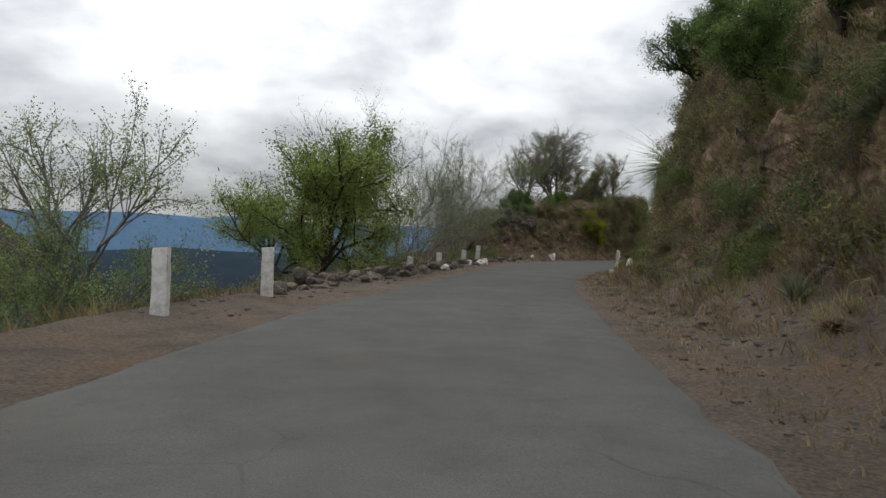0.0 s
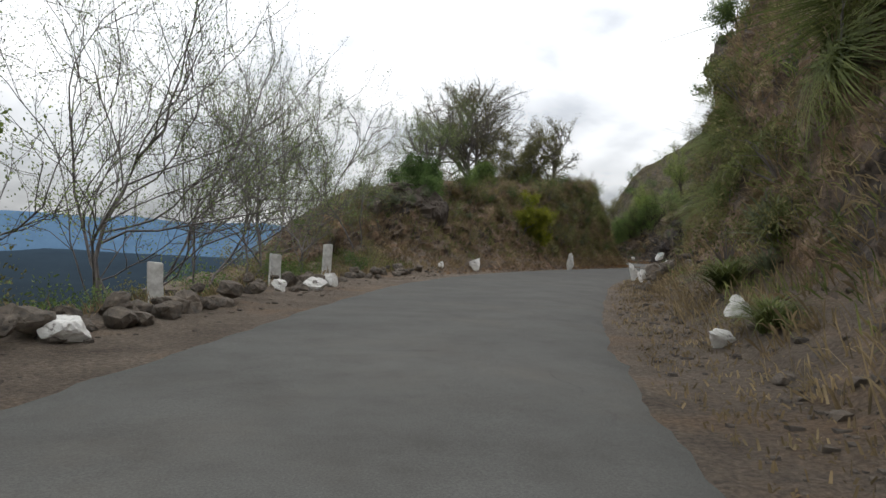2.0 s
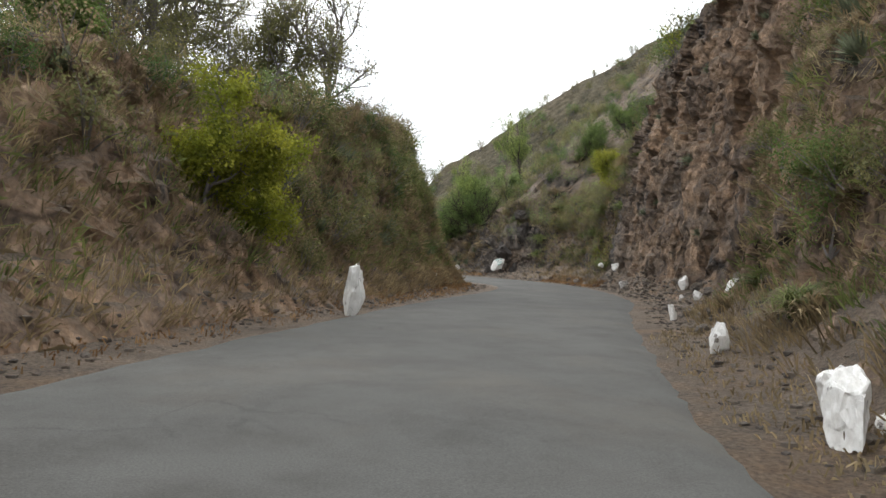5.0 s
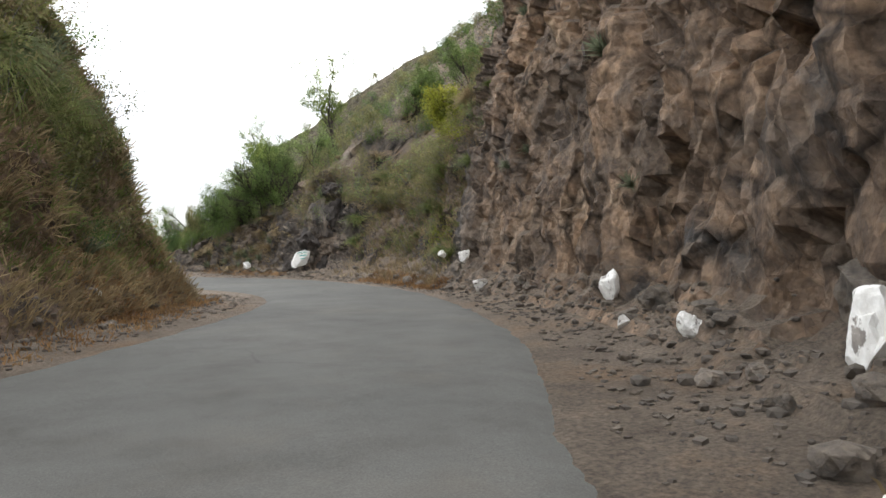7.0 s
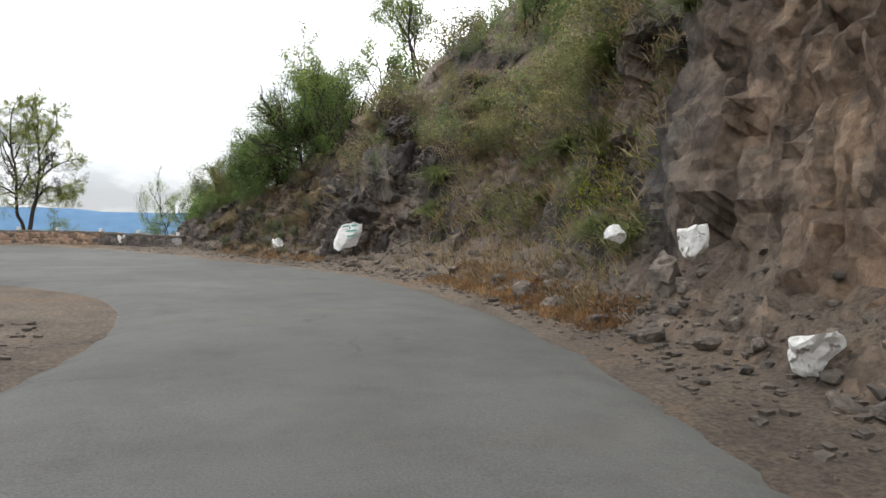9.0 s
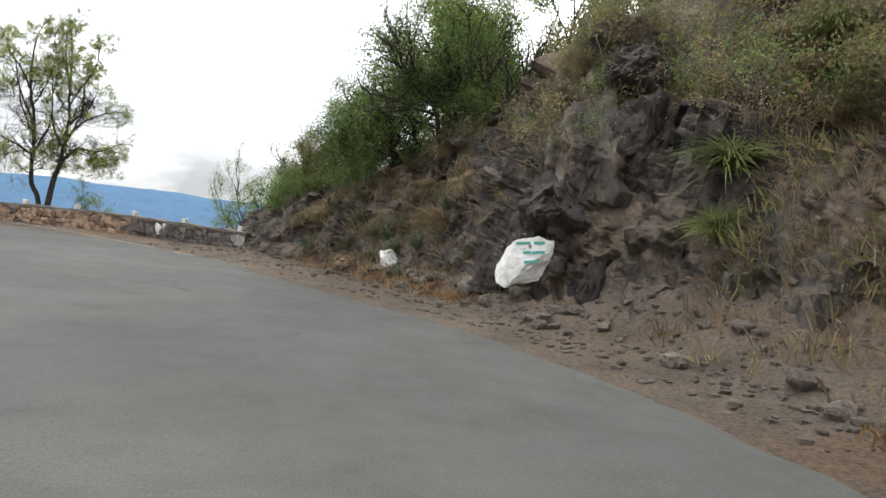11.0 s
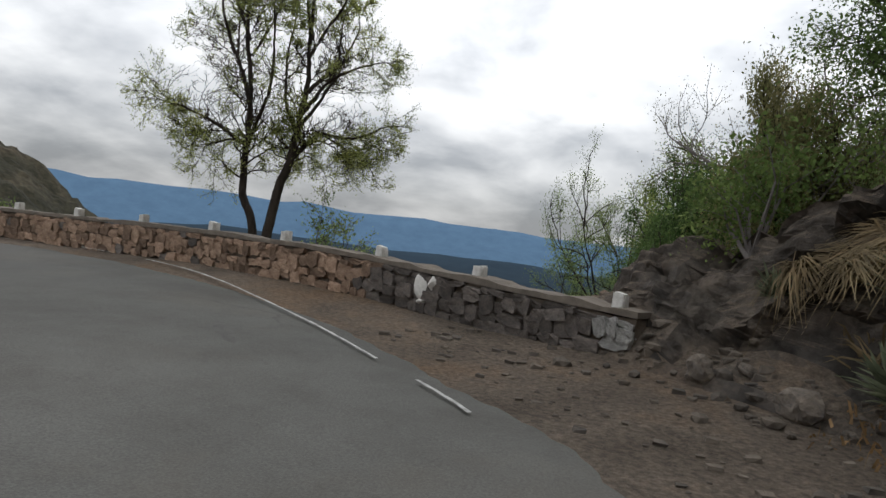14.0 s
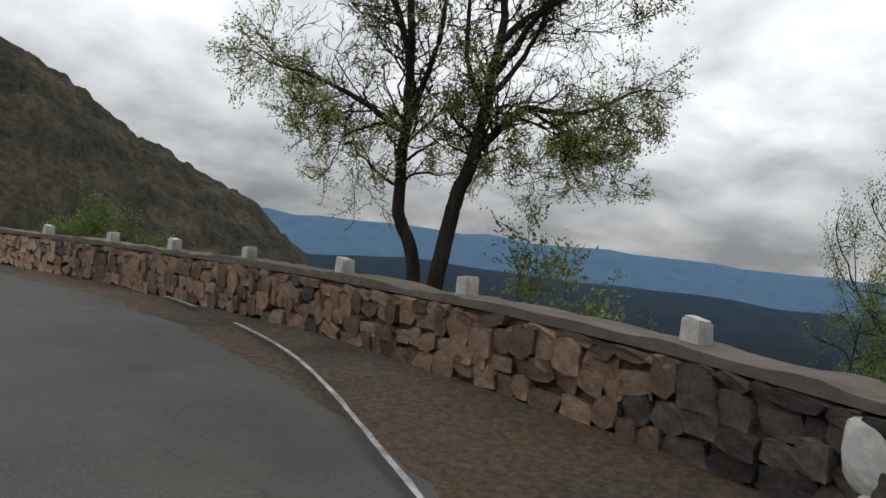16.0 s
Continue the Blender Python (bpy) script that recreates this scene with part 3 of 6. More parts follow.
def right_rough(k):
    return float(np.interp(k, [0, 4, 9, 10.8, 11.4, 14.4, 15.1, 16.5, 16.9, 17.5, 18.2, 19, 19.6, 25], [0.5, 0.6, 0.6, 0.9, 1.3, 1.3, 0.6, 0.7, 1.2, 1.2, 0.7, 1.0, 0.9, 0.3]))


def left_rough(k):
    return float(np.interp(k, [0, 7, 8.5, 9.2, 10, 14], [0.2, 0.3, 1.2, 1.0, 0.6, 0.6]))


RIGHT_GRID, RIGHT_ZONE = bank_grid(ER, LAT, RIGHT_BANK, 10, 84, 30, 46.0, right_rough)
LEFT_GRID, LEFT_ZONE = bank_grid(EL, -LAT, LEFT_BANK, 8, 32, 24, 40.0, left_rough)

# past the bend the road falls away gently
ARC = np.r_[0, np.cumsum(np.linalg.norm(np.diff(ER, axis=0), axis=1))]
FALL = 0.033 * np.clip(ARC - np.interp(21.6, KS, ARC), 0, 40)
BEND = KS > 17.5
RIGHT_GRID[BEND, :, 2] += banked(RIGHT_GRID[BEND], FALL[BEND, None]) - FALL[BEND, None]
LEFT_GRID[..., 2] -= FALL[:, None]

# one sheet: far left, over the roadbed, to the far right
bed_l = np.concatenate([EL + (ER - EL) * 0.06, -0.07 - FALL[:, None]], 1)[:, None]
bed_r = np.concatenate([EL + (ER - EL) * 0.94, -0.07 - FALL[:, None]], 1)[:, None]
bed_r[BEND, :, 2] += banked(bed_r[BEND], FALL[BEND, None])
sheet = np.concatenate([LEFT_GRID[:, ::-1], bed_l, bed_r, RIGHT_GRID], 1)
g = Geo()
g.add(sheet.reshape(-1, 3), grid_faces(*sheet.shape[:2]))
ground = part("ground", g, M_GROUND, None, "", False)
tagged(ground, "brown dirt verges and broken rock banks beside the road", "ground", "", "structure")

# road surface with a ragged edge
cols = np.linspace(0, 1, 19)
g = Geo()
rv = []
for i in range(len(KS)):
    a, b = EL[i], ER[i]
    wl_j = 0.09 * fractal((a[0] * 0.9, a[1] * 0.9, 3.0)) + 0.05 * fractal((a[0] * 5, a[1] * 5, 7.0))
    wr = 0.10 * fractal((b[0] * 0.9, b[1] * 0.9, 9.0)) + 0.06 * fractal((b[0] * 5, b[1] * 5, 2.0))
    a = a - LAT[i] * wl_j
    b = b + LAT[i] * (wr + float(np.interp(KS[i], [17.5, 19.0, 20.0], [0.0, 0.35, 0.5])))
    row = a[None] + (b - a)[None] * cols[:, None]
    crown = 0.012 + 0.03 * (1 - (2 * cols - 1) ** 2)
    crown[[0, -1]] = -0.05
    lift = banked(row, FALL[i]) if BEND[i] else 0.0 * cols
    rv.append(np.concatenate([row, (crown + lift)[:, None] - FALL[i]], 1))
rv = np.array(rv)
g.add(rv.reshape(-1, 3), grid_faces(*rv.shape[:2]))
road = part("road", g, M_ASPHALT, None, "", True)
tagged(road, "worn grey asphalt mountain road without a centre line", "road", "", "structure")


def nearest(grid, x, y, side_z=None):
    d = (grid[..., 0] - x) ** 2 + (grid[..., 1] - y) ** 2
    if side_z is not None:
        d = d + 0.6 * (grid[..., 2] - side_z) ** 2
    return grid.reshape(-1, 3)[int(d.argmin())]


def land(x, y):
    """Height of the bank nearest to a place."""
    a, b = nearest(RIGHT_GRID, x, y), nearest(LEFT_GRID, x, y)
    da, db = (a[0] - x) ** 2 + (a[1] - y) ** 2, (b[0] - x) ** 2 + (b[1] - y) ** 2
    return float(a[2] if da < db else b[2])


# ---------------------------------------------------------------- distance
g = Geo()
rad = np.array([0.5, 60, 110, 200, 400, 800, 1300, 1600, 1800, 2000, 2400, 3200, 3900, 4250, 4450, 4600, 4700])
hgt = np.array([-36, -40, -62, -105, -165, -180, -120, -75, -52, -70, -170, -215, -190, -90, 0, 62, 64])
bump = np.array([0, 0, 3, 6, 14, 25, 26, 22, 16, 22, 10, 8, 18, 30, 36, 30, 30])
rr = np.interp(np.linspace(0, 1, 74), np.linspace(0, 1, len(rad)), rad)
hh, bb = np.interp(rr, rad, hgt), np.interp(rr, rad, bump)
th = np.linspace(0, 2 * np.pi, 181)
vv = []
for r, h, b in zip(rr, hh, bb):
    for a in th:
        x, y = r * np.sin(a), r * np.cos(a)
        west = 1 + 0.6 * max(0.0, math.cos(a + 1.2)) if h > 0 else 1.0
        vv.append((x, y, h * west + b * noise.fractal(Vector((x, y, 0)) * 0.0021, 0.9, 2.1, 6)))
g.add(vv, grid_faces(len(rr), len(th)))
valley = part("backdrop", g, mat_painted_haze("valley_with_painted_haze", (0.026, 0.036, 0.045), (0.105, 0.185, 0.290), 1300, 4650, 0.72), None, "", True)
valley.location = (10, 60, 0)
tagged(valley, "valley and far mountain range with blue haze painted in", "mountains", "", "structure")

g = Geo()
crest = np.array([(-100, 1650, 520), (-80, 1600, 420), (-68, 1540, 335), (-58.8, 1500, 270), (-56, 1490, 236), (-54.5, 1490, 205), (-50.6, 1490, 146), (-46.5, 1485, 105), (-42.1, 1480, 42), (-36.9, 1480, -56)])
ub = np.linspace(0, len(crest) - 1, 120)
cb = np.stack([np.interp(ub, np.arange(len(crest)), crest[:, c]) for c in range(3)], 1)
hv = []
for bear, dist, z in cb:
    reach_down = float(np.interp(bear, [-44, -37.5], [1.0, 0.12]))
    for v in np.linspace(0, reach_down, 50):
        d = dist - 700 * v
        zz = z - (z + 260) * v**1.05
        x, y = 26.3 + d * math.sin(radians(bear)), 86.2 + d * math.cos(radians(bear))
        n = noise.fractal(Vector((x, y, zz)) * 0.011, 0.8, 2.1, 5)
        gully = noise.noise(Vector((bear * 0.35, 0, 0)))
        ledge = 14 * abs(noise.noise(Vector((bear * 1.3, zz * 0.012, 3.0))))
        hv.append((x, y, zz + 15 * n + 32 * gully * v + ledge))
g.add(hv, grid_faces(len(cb), 50))
m_hill, nt_h, b_h = material("scrub_covered_hillside", 1.0)
c_h = mramp(nt_h, mnoise(nt_h, 0.012, 9, 0.72), [(0.32, (0.018, 0.019, 0.012)), (0.5, (0.040, 0.037, 0.024)), (0.66, (0.080, 0.064, 0.044))])
d_h = mramp(nt_h, mnoise(nt_h, 0.09, 6, 0.7), [(0.35, (0.5, 0.5, 0.5)), (0.62, (1.3, 1.3, 1.25))])
nt_h.links.new(mmix(nt_h, 1.0, c_h, d_h, "MULTIPLY"), b_h.inputs["Base Color"])
hill = part("hillside", g, m_hill, None, "", False)
tagged(hill, "steep hillside of dark green and brown scrub across the valley", "hill", "", "structure")


# the hill that closes the view beyond the cut
g = Geo()
ridge = np.array([(9, -22), (13, -4), (17, 14), (19.3, 27), (23, 36.5), (27, 46), (32, 56), (36, 66), (43, 76), (54, 80)])
hv = []
rb = np.interp(np.linspace(0, 9, 110), np.arange(10), ridge[:, 0])
rz = np.interp(np.linspace(0, 9, 110), np.arange(10), ridge[:, 1])
for bear, z in zip(rb, rz):
    for v in np.linspace(-0.25, 1, 56):
        d = 205 - 120 * v
        x, y = 13 + d * math.sin(radians(bear)), 34 + d * math.cos(radians(bear))
        n = noise.fractal(Vector((x, y, z)) * 0.05, 0.8, 2.1, 6)
        hv.append((x, y, z - (z + 30) * abs(v) ** 1.15 + 2.2 * n))
g.add(hv, grid_faces(len(rb), 56))
m_near, nt_n, b_n = material("brown_scrub_hill", 1.0)
c_n = mramp(nt_n, mnoise(nt_n, 0.06, 9, 0.72), [(0.32, (0.055, 0.050, 0.030)), (0.5, (0.100, 0.086, 0.055)), (0.68, (0.15, 0.122, 0.084))])
d_n = mramp(nt_n, mnoise(nt_n, 0.55, 7, 0.75), [(0.38, (0.45, 0.47, 0.42)), (0.60, (1.3, 1.28, 1.25))])
nt_n.links.new(mmix(nt_n, 1.0, c_n, d_n, "MULTIPLY"), b_n.inputs["Base Color"])
mbump(nt_n, b_n, mnoise(nt_n, 0.7, 8, 0.75), 1.0, 1.2)
near_hill = part("hillside", g, m_near, None, "", False)
tagged(near_hill, "brown and olive scrub-covered hill above the road", "hill", "", "structure")


# ---------------------------------------------------------------- plants
def unit(v):
    return v / (np.linalg.norm(v) + 1e-9)


def leaf_cloud(geo, centres, size, rng, spread, per, long=2.0, droop=0.0):
    """Small pointed leaves strewn round the given places."""
    c = np.repeat(np.asarray(centres, float), per, axis=0)
    n = len(c)
    c = c + rng.normal(0, 1, (n, 3)) * spread
    a = rng.normal(0, 1, (n, 3))
    a[:, 2] -= droop
    a /= np.linalg.norm(a, axis=1, keepdims=True)
    b = np.cross(a, rng.normal(0, 1, (n, 3)))
    b /= np.linalg.norm(b, axis=1, keepdims=True) + 1e-9
    s = size * rng.uniform(0.6, 1.35, (n, 1))
    v = np.stack([c, c + a * s * 0.5 + b * s * 0.5 / long, c + a * s, c + a * s * 0.5 - b * s * 0.5 / long], 1)
    geo.add(v.reshape(-1, 3), np.arange(4 * n).reshape(-1, 4))


def grow(wood, tips, p, d, length, r, level, rng, o):
    n = 5 if level else 7
    pts = [p]
    for _ in range(n):
        d = unit(d + rng.normal(0, o["wander"], 3) + np.array([0, 0, o["rise"]]))
        p = p + d * length / n
        pts.append(p)
    last = level >= o["levels"]
    rad = np.linspace(r, max(r * (0.35 if last else 0.6), 0.003), n + 1)
    wood.tube(pts, rad, 6 if level == 0 else (4 if level < 3 else 3))
    if last:
        tips.extend(pts[1:])
        return
    kids = o["kids"][level]
    for i in range(kids):
        at = o["bare"] + (1 - o["bare"]) * (i + rng.uniform(0.2, 1.0)) / kids if level == 0 else rng.uniform(0.35, 1.0)
        at = min(at, 1.0)
        j = min(int(at * n), n - 1)
        q = pts[j] + (pts[j + 1] - pts[j]) * (at * n - j)
        side = unit(np.cross(d, rng.normal(0, 1, 3)))
        ang = o["angle"] * rng.uniform(0.65, 1.3)
        nd = unit(d * math.cos(ang) + side * math.sin(ang))
        grow(wood, tips, q, nd, length * o["shrink"] * rng.uniform(0.75, 1.2), max(rad[j] * 0.62, 0.004), level + 1, rng, o)
    grow(wood, tips, pts[-1], unit(d + rng.normal(0, 0.2, 3)), length * o["shrink"], max(rad[-1] * 0.85, 0.004), level + 1, rng, o)


TREE = dict(wander=0.16, rise=0.06, levels=3, kids=(6, 5, 4), bare=0.3, angle=0.75, shrink=0.58)


def tree(name, x, y, z, seed, height, radius, leaf_mat, bark_mat, label, leaf=0.07, per=5, spread=0.10, stems=1, lean=(0, 0), group="", crown_label="", **opt):
    rng = np.random.default_rng(seed)
    o = {**TREE, **opt}
    wood, leaves, tips = Geo(), Geo(), []
    for s in range(stems):
        a = rng.uniform(0, 6.28)
        out = 0.35 * (s > 0) + 0.12 * (stems > 1)
        d = unit(np.array([lean[0] + out * math.cos(a), lean[1] + out * math.sin(a), 1.0]))
        grow(wood, tips, np.array([0.12 * s * math.cos(a), 0.12 * s * math.sin(a), -0.25]), d, height * 0.55 * rng.uniform(0.85, 1.1), radius * (1 if s == 0 else 0.8), 0, rng, o)
    if per:
        leaf_cloud(leaves, tips, leaf, rng, spread, per)
    t = thing(name, x, y, z, label, "tree", group)
    part("trunk", wood, bark_mat, t, "", True)
    if per:
        part("crown", leaves, leaf_mat, t, crown_label)
    return t


BULK = {}


def shrub(seed, size, leaf_mat, bark_mat, label, leaf=0.06, count=520, category="shrub", squash=0.8):
    rng = np.random.default_rng(seed)
    wood, leaves = Geo(), Geo()
    centres = []
    for _ in range(9):
        a, h = rng.uniform(0, 6.28), rng.uniform(0.2, 1.0)
        end = np.array([math.cos(a) * size * 0.5 * rng.uniform(0.4, 1.0), math.sin(a) * size * 0.5 * rng.uniform(0.4, 1.0), size * squash * h])
        mid = end * 0.5 + rng.normal(0, 0.06 * size, 3)
        wood.tube([np.array([0, 0, -0.15]), mid, end], [0.012 * size + 0.004, 0.010, 0.003], 3)
        for u in np.linspace(0.45, 1.05, 8):
            centres.append((mid * (1 - u) + end * u if u > 0.5 else mid * u * 2) + rng.normal(0, 0.07 * size, 3))
    leaf_cloud(leaves, centres, leaf, rng, 0.095 * size, max(1, count // len(centres)))
    t = thing("shrub", 0, 0, 0, label, category)
    part("stem", wood, bark_mat, t)
    part("foliage", leaves, leaf_mat, t)
    BULK[t] = [(wood, bark_mat), (leaves, leaf_mat)]
    return t


def tussock(seed, size, mat, label, blades=170, droop=1.0, width=0.012, name="grass_tussock"):
    rng = np.random.default_rng(seed)
    g = Geo()
    n, seg = blades, 4
    a = rng.uniform(0, 6.28, n)
    tilt = np.abs(rng.normal(0.35, 0.28, n))
    ln = size * rng.uniform(0.55, 1.1, n)
    u = np.linspace(0, 1, seg + 1)
    horiz = ln[:, None] * (np.sin(tilt)[:, None] * u + droop * 0.45 * u**2.2)
    vert = ln[:, None] * (np.cos(tilt)[:, None] * u - droop * 0.55 * u**2.4)
    root = rng.normal(0, 0.06 * size, (n, 2))
    cx = root[:, :1] + np.cos(a)[:, None] * horiz
    cy = root[:, 1:] + np.sin(a)[:, None] * horiz
    wv = width * (1 - u) ** 0.6 + 0.0015
    sx, sy = -np.sin(a)[:, None] * wv, np.cos(a)[:, None] * wv
    left = np.stack([cx - sx, cy - sy, vert - 0.04], -1)
    right = np.stack([cx + sx, cy + sy, vert - 0.04], -1)
    v = np.stack([left, right], 2).reshape(n, -1, 3)
    base = (np.arange(n) * 2 * (seg + 1))[:, None]
    j = np.arange(seg)[None] * 2
    f = np.stack([base + j, base + j + 1, base + j + 3, base + j + 2], -1)
    g.add(v.reshape(-1, 3), f.reshape(-1, 4))
    ob = part(name, g, mat)
    BULK[ob] = [(g, mat)]
    return tagged(ob, label, "grass" if name == "grass_tussock" else "plant")


SPOT = np.random.default_rng(11)


def pick(grid, zone, k0, k1, z0, z1, n, keep=None):
    """Random places on a bank: points, and the way out of the ground there."""
    ks = np.where((KS >= k0) & (KS <= k1))[0]
    cs = np.where((zone >= z0) & (zone <= z1))[0]
    i, j = SPOT.choice(ks, n), SPOT.choice(cs, n)
    i1, j1 = np.clip(i + 1, 0, grid.shape[0] - 1), np.clip(j + 1, 0, grid.shape[1] - 1)
    u, v = SPOT.uniform(0, 1, (n, 1)), SPOT.uniform(0, 1, (n, 1))
    p = grid[i, j] * (1 - u) * (1 - v) + grid[i1, j] * u * (1 - v) + grid[i, j1] * (1 - u) * v + grid[i1, j1] * u * v
    nr = np.cross(grid[i1, j] - grid[i, j], grid[i, j1] - grid[i, j])
    nr /= np.linalg.norm(nr, axis=1, keepdims=True) + 1e-9
    nr *= np.sign(nr[:, 2:3] + 1e-9)
    return p, nr


def strew(kinds, places, lo, hi, lean=0.0, normals=None, group=""):
    """Copies of the given plants at the given places; each first plant is moved to its first place."""
    used = set()
    for n, p in enumerate(places):
        kind = kinds[int(SPOT.integers(len(kinds)))]
        s = SPOT.uniform(lo, hi)
        m = pose(*p, 0, 0, SPOT.uniform(0, 360))
        if normals is not None and lean:
            tip = (Vector((0, 0, 1)) * (1 - lean) + Vector(normals[n]) * lean).normalized()
            m = Matrix.Translation(p) @ Vector((0, 0, 1)).rotation_difference(tip).to_matrix().to_4x4() @ pose(0, 0, 0, 0, 0, SPOT.uniform(0, 360))
        if kind in used:
            c = copy_thing(kind, m)
            c.scale = (s, s, s)
        else:
            used.add(kind)
            kind.matrix_basis = m
            kind.scale = (s, s, s)


def carpet(name, label, kinds, places, lo, hi, lean=0.0, normals=None):
    """Undergrowth too thick to count, joined by material."""
    bins = {}
    for n, p in enumerate(places):
        kind = kinds[int(SPOT.integers(len(kinds)))]
        s = SPOT.uniform(lo, hi)
        tip = Vector((0, 0, 1))
        if normals is not None:
            tip = (tip * (1 - lean) + Vector(normals[n]) * lean).normalized()
        m = Vector((0, 0, 1)).rotation_difference(tip).to_matrix() @ Matrix.Rotation(SPOT.uniform(0, 6.28), 3, "Z")
        a = np.array(m) * s
        for geo, mat in BULK[kind]:
            bins.setdefault(mat.name, (Geo(), mat))[0].add(np.concatenate(geo.v) @ a.T + p, np.concatenate(geo.f))
    for geo, mat in bins.values():
        tagged(part(name, geo, mat), label, "undergrowth", "", "stuff")


def blades(name, label, mat, sets, size, lie=0.4):
    """Loose grass over a bank, one thin blade after another."""
    g = Geo()
    for grid, zone, k0, k1, z0, z1, n in sets:
        p, nr = pick(grid, zone, k0, k1, z0, z1, n)
        clump = SPOT.normal(0, 0.10, (n, 7, 3)) * [1, 1, 0.4]
        c = (p[:, None] + clump).reshape(-1, 3)
        nn = np.repeat(nr, 7, 0)
        d = nn * 0.5 + [0, 0, 0.6] + SPOT.normal(0, lie, (len(c), 3))
        d /= np.linalg.norm(d, axis=1, keepdims=True)
        ln = size * SPOT.uniform(0.5, 1.3, (len(c), 1))
        s = np.cross(d, SPOT.normal(0, 1, (len(c), 3)))
        s = s / (np.linalg.norm(s, axis=1, keepdims=True) + 1e-9) * 0.011
        mid = c + d * ln * 0.6
        tip = mid + (d * 0.6 + [0, 0, -0.35]) * ln * 0.5
        v = np.stack([c - s - nn * 0.03, c + s - nn * 0.03, mid + s * 0.7, tip, mid - s * 0.7], 1)
        g.add(v.reshape(-1, 3), np.arange(5 * len(c)).reshape(-1, 5))
    return tagged(part(name, g, mat), label, "grass", "", "stuff")


# ---------------------------------------------------------------- stone wall on the outer bend
def wall_at(s):
    p = np.array([np.interp(s, wl, wp[:, c]) for c in (0, 1)])
    q = np.array([np.interp(s + 0.05, wl, wp[:, c]) for c in (0, 1)])
    t = unit(q - p)
    return p, t, np.array([t[1], -t[0]])


def wall_fall(s):
    return WALL_H - float(np.interp(s, *WALL_TOP))


WALL_END = wl[-1] - 0.1
wall = thing("stone_wall", *wall_at(0)[0], 0, "low rubble-stone parapet wall, tan and grey stones, cement coping", "wall")
wall_inv = np.array([*wall_at(0)[0], 0])


def wall_strip(lo, hi, back, front, z0, z1, step=0.25):
    g = Geo()
    rows = []
    ss = np.arange(lo, hi, step)
    for s in ss:
        p, t, n = wall_at(s)
        j = 0.03 * fractal((s * 3, z1, 0.5))
        a, b = p + n * back, p + n * front
        f = wall_fall(s)
        rows.append([(*a, z0 - f), (*a, z1 + j - f), (*b, z1 + j * 1.4 - f), (*b, z0 - f)])
    r = np.array(rows) - wall_inv
    g.add(r.reshape(-1, 3), grid_faces(len(rows), 4))
    g.add(r[0], [[0, 1, 2, 3]])
    g.add(r[-1], [[3, 2, 1, 0]])
    return g


# the normal points to the valley side for this direction of travel
p0, t0, n0 = wall_at(1.0)
OUT = 1.0 if np.dot(n0, np.array([30, 95]) - p0) > 0 else -1.0
part("core", wall_strip(0.02, WALL_END, 0.03 * OUT, (WALL_T - 0.04) * OUT, -0.3, WALL_H - 0.06), M_MORTAR, wall)
part("coping", wall_strip(0.0, WALL_END, -0.005 * OUT, (WALL_T + 0.01) * OUT, WALL_H - 0.05, WALL_H + 0.01, 0.12), M_COPING, wall, "rough cement coping")

WALL_STONES = []
for v in range(10):
    bm = bmesh.new()
    bmesh.ops.create_cube(bm, size=1.0)
    bmesh.ops.subdivide_edges(bm, edges=bm.edges[:], cuts=1, use_grid_fill=True)
    rng = random.Random(40 + v)
    for q in bm.verts:
        q.co += Vector((rng.uniform(-0.09, 0.09), rng.uniform(-0.10, 0.10), rng.uniform(-0.10, 0.10)))
        if abs(q.co.x) > 0.3 and abs(q.co.z) > 0.3:
            q.co.x *= rng.uniform(0.72, 0.98)
            q.co.z *= rng.uniform(0.76, 0.98)
    gg = Geo()
    gg.add([q.co[:] for q in bm.verts], [[l.index for l in f.verts] for f in bm.faces])
    bm.free()
    WALL_STONES.append(gg)
stone_mesh = {m.name: [s.mesh("wall_stone", m) for s in WALL_STONES] for m in (M_WALL_TAN, M_WALL_GREY, M_WALL_PALE)}
rest = {M_WALL_TAN.name: Geo(), M_WALL_GREY.name: Geo()}
rng = random.Random(7)
made = 0
zc = 0.0
course = 0
stones = []
while zc < WALL_H - 0.10:
    ch = rng.uniform(0.10, 0.17)
    if zc + ch > WALL_H - 0.12:
        ch = WALL_H - 0.06 - zc
    s = 0.02
    while s < WALL_END - 0.3:
        wd = rng.uniform(0.09, 0.25)
        if rng.random() < 0.12:
            wd *= 1.3
        hgt_f = rng.uniform(0.78, 1.35)
        stones.append((s + wd / 2, min(zc + ch / 2 + rng.uniform(-0.04, 0.04), WALL_H - 0.06 - ch * hgt_f * 0.5), wd * 1.0, ch * hgt_f * 1.04))
        s += wd
    zc += ch
stones.sort(key=lambda q: q[0])
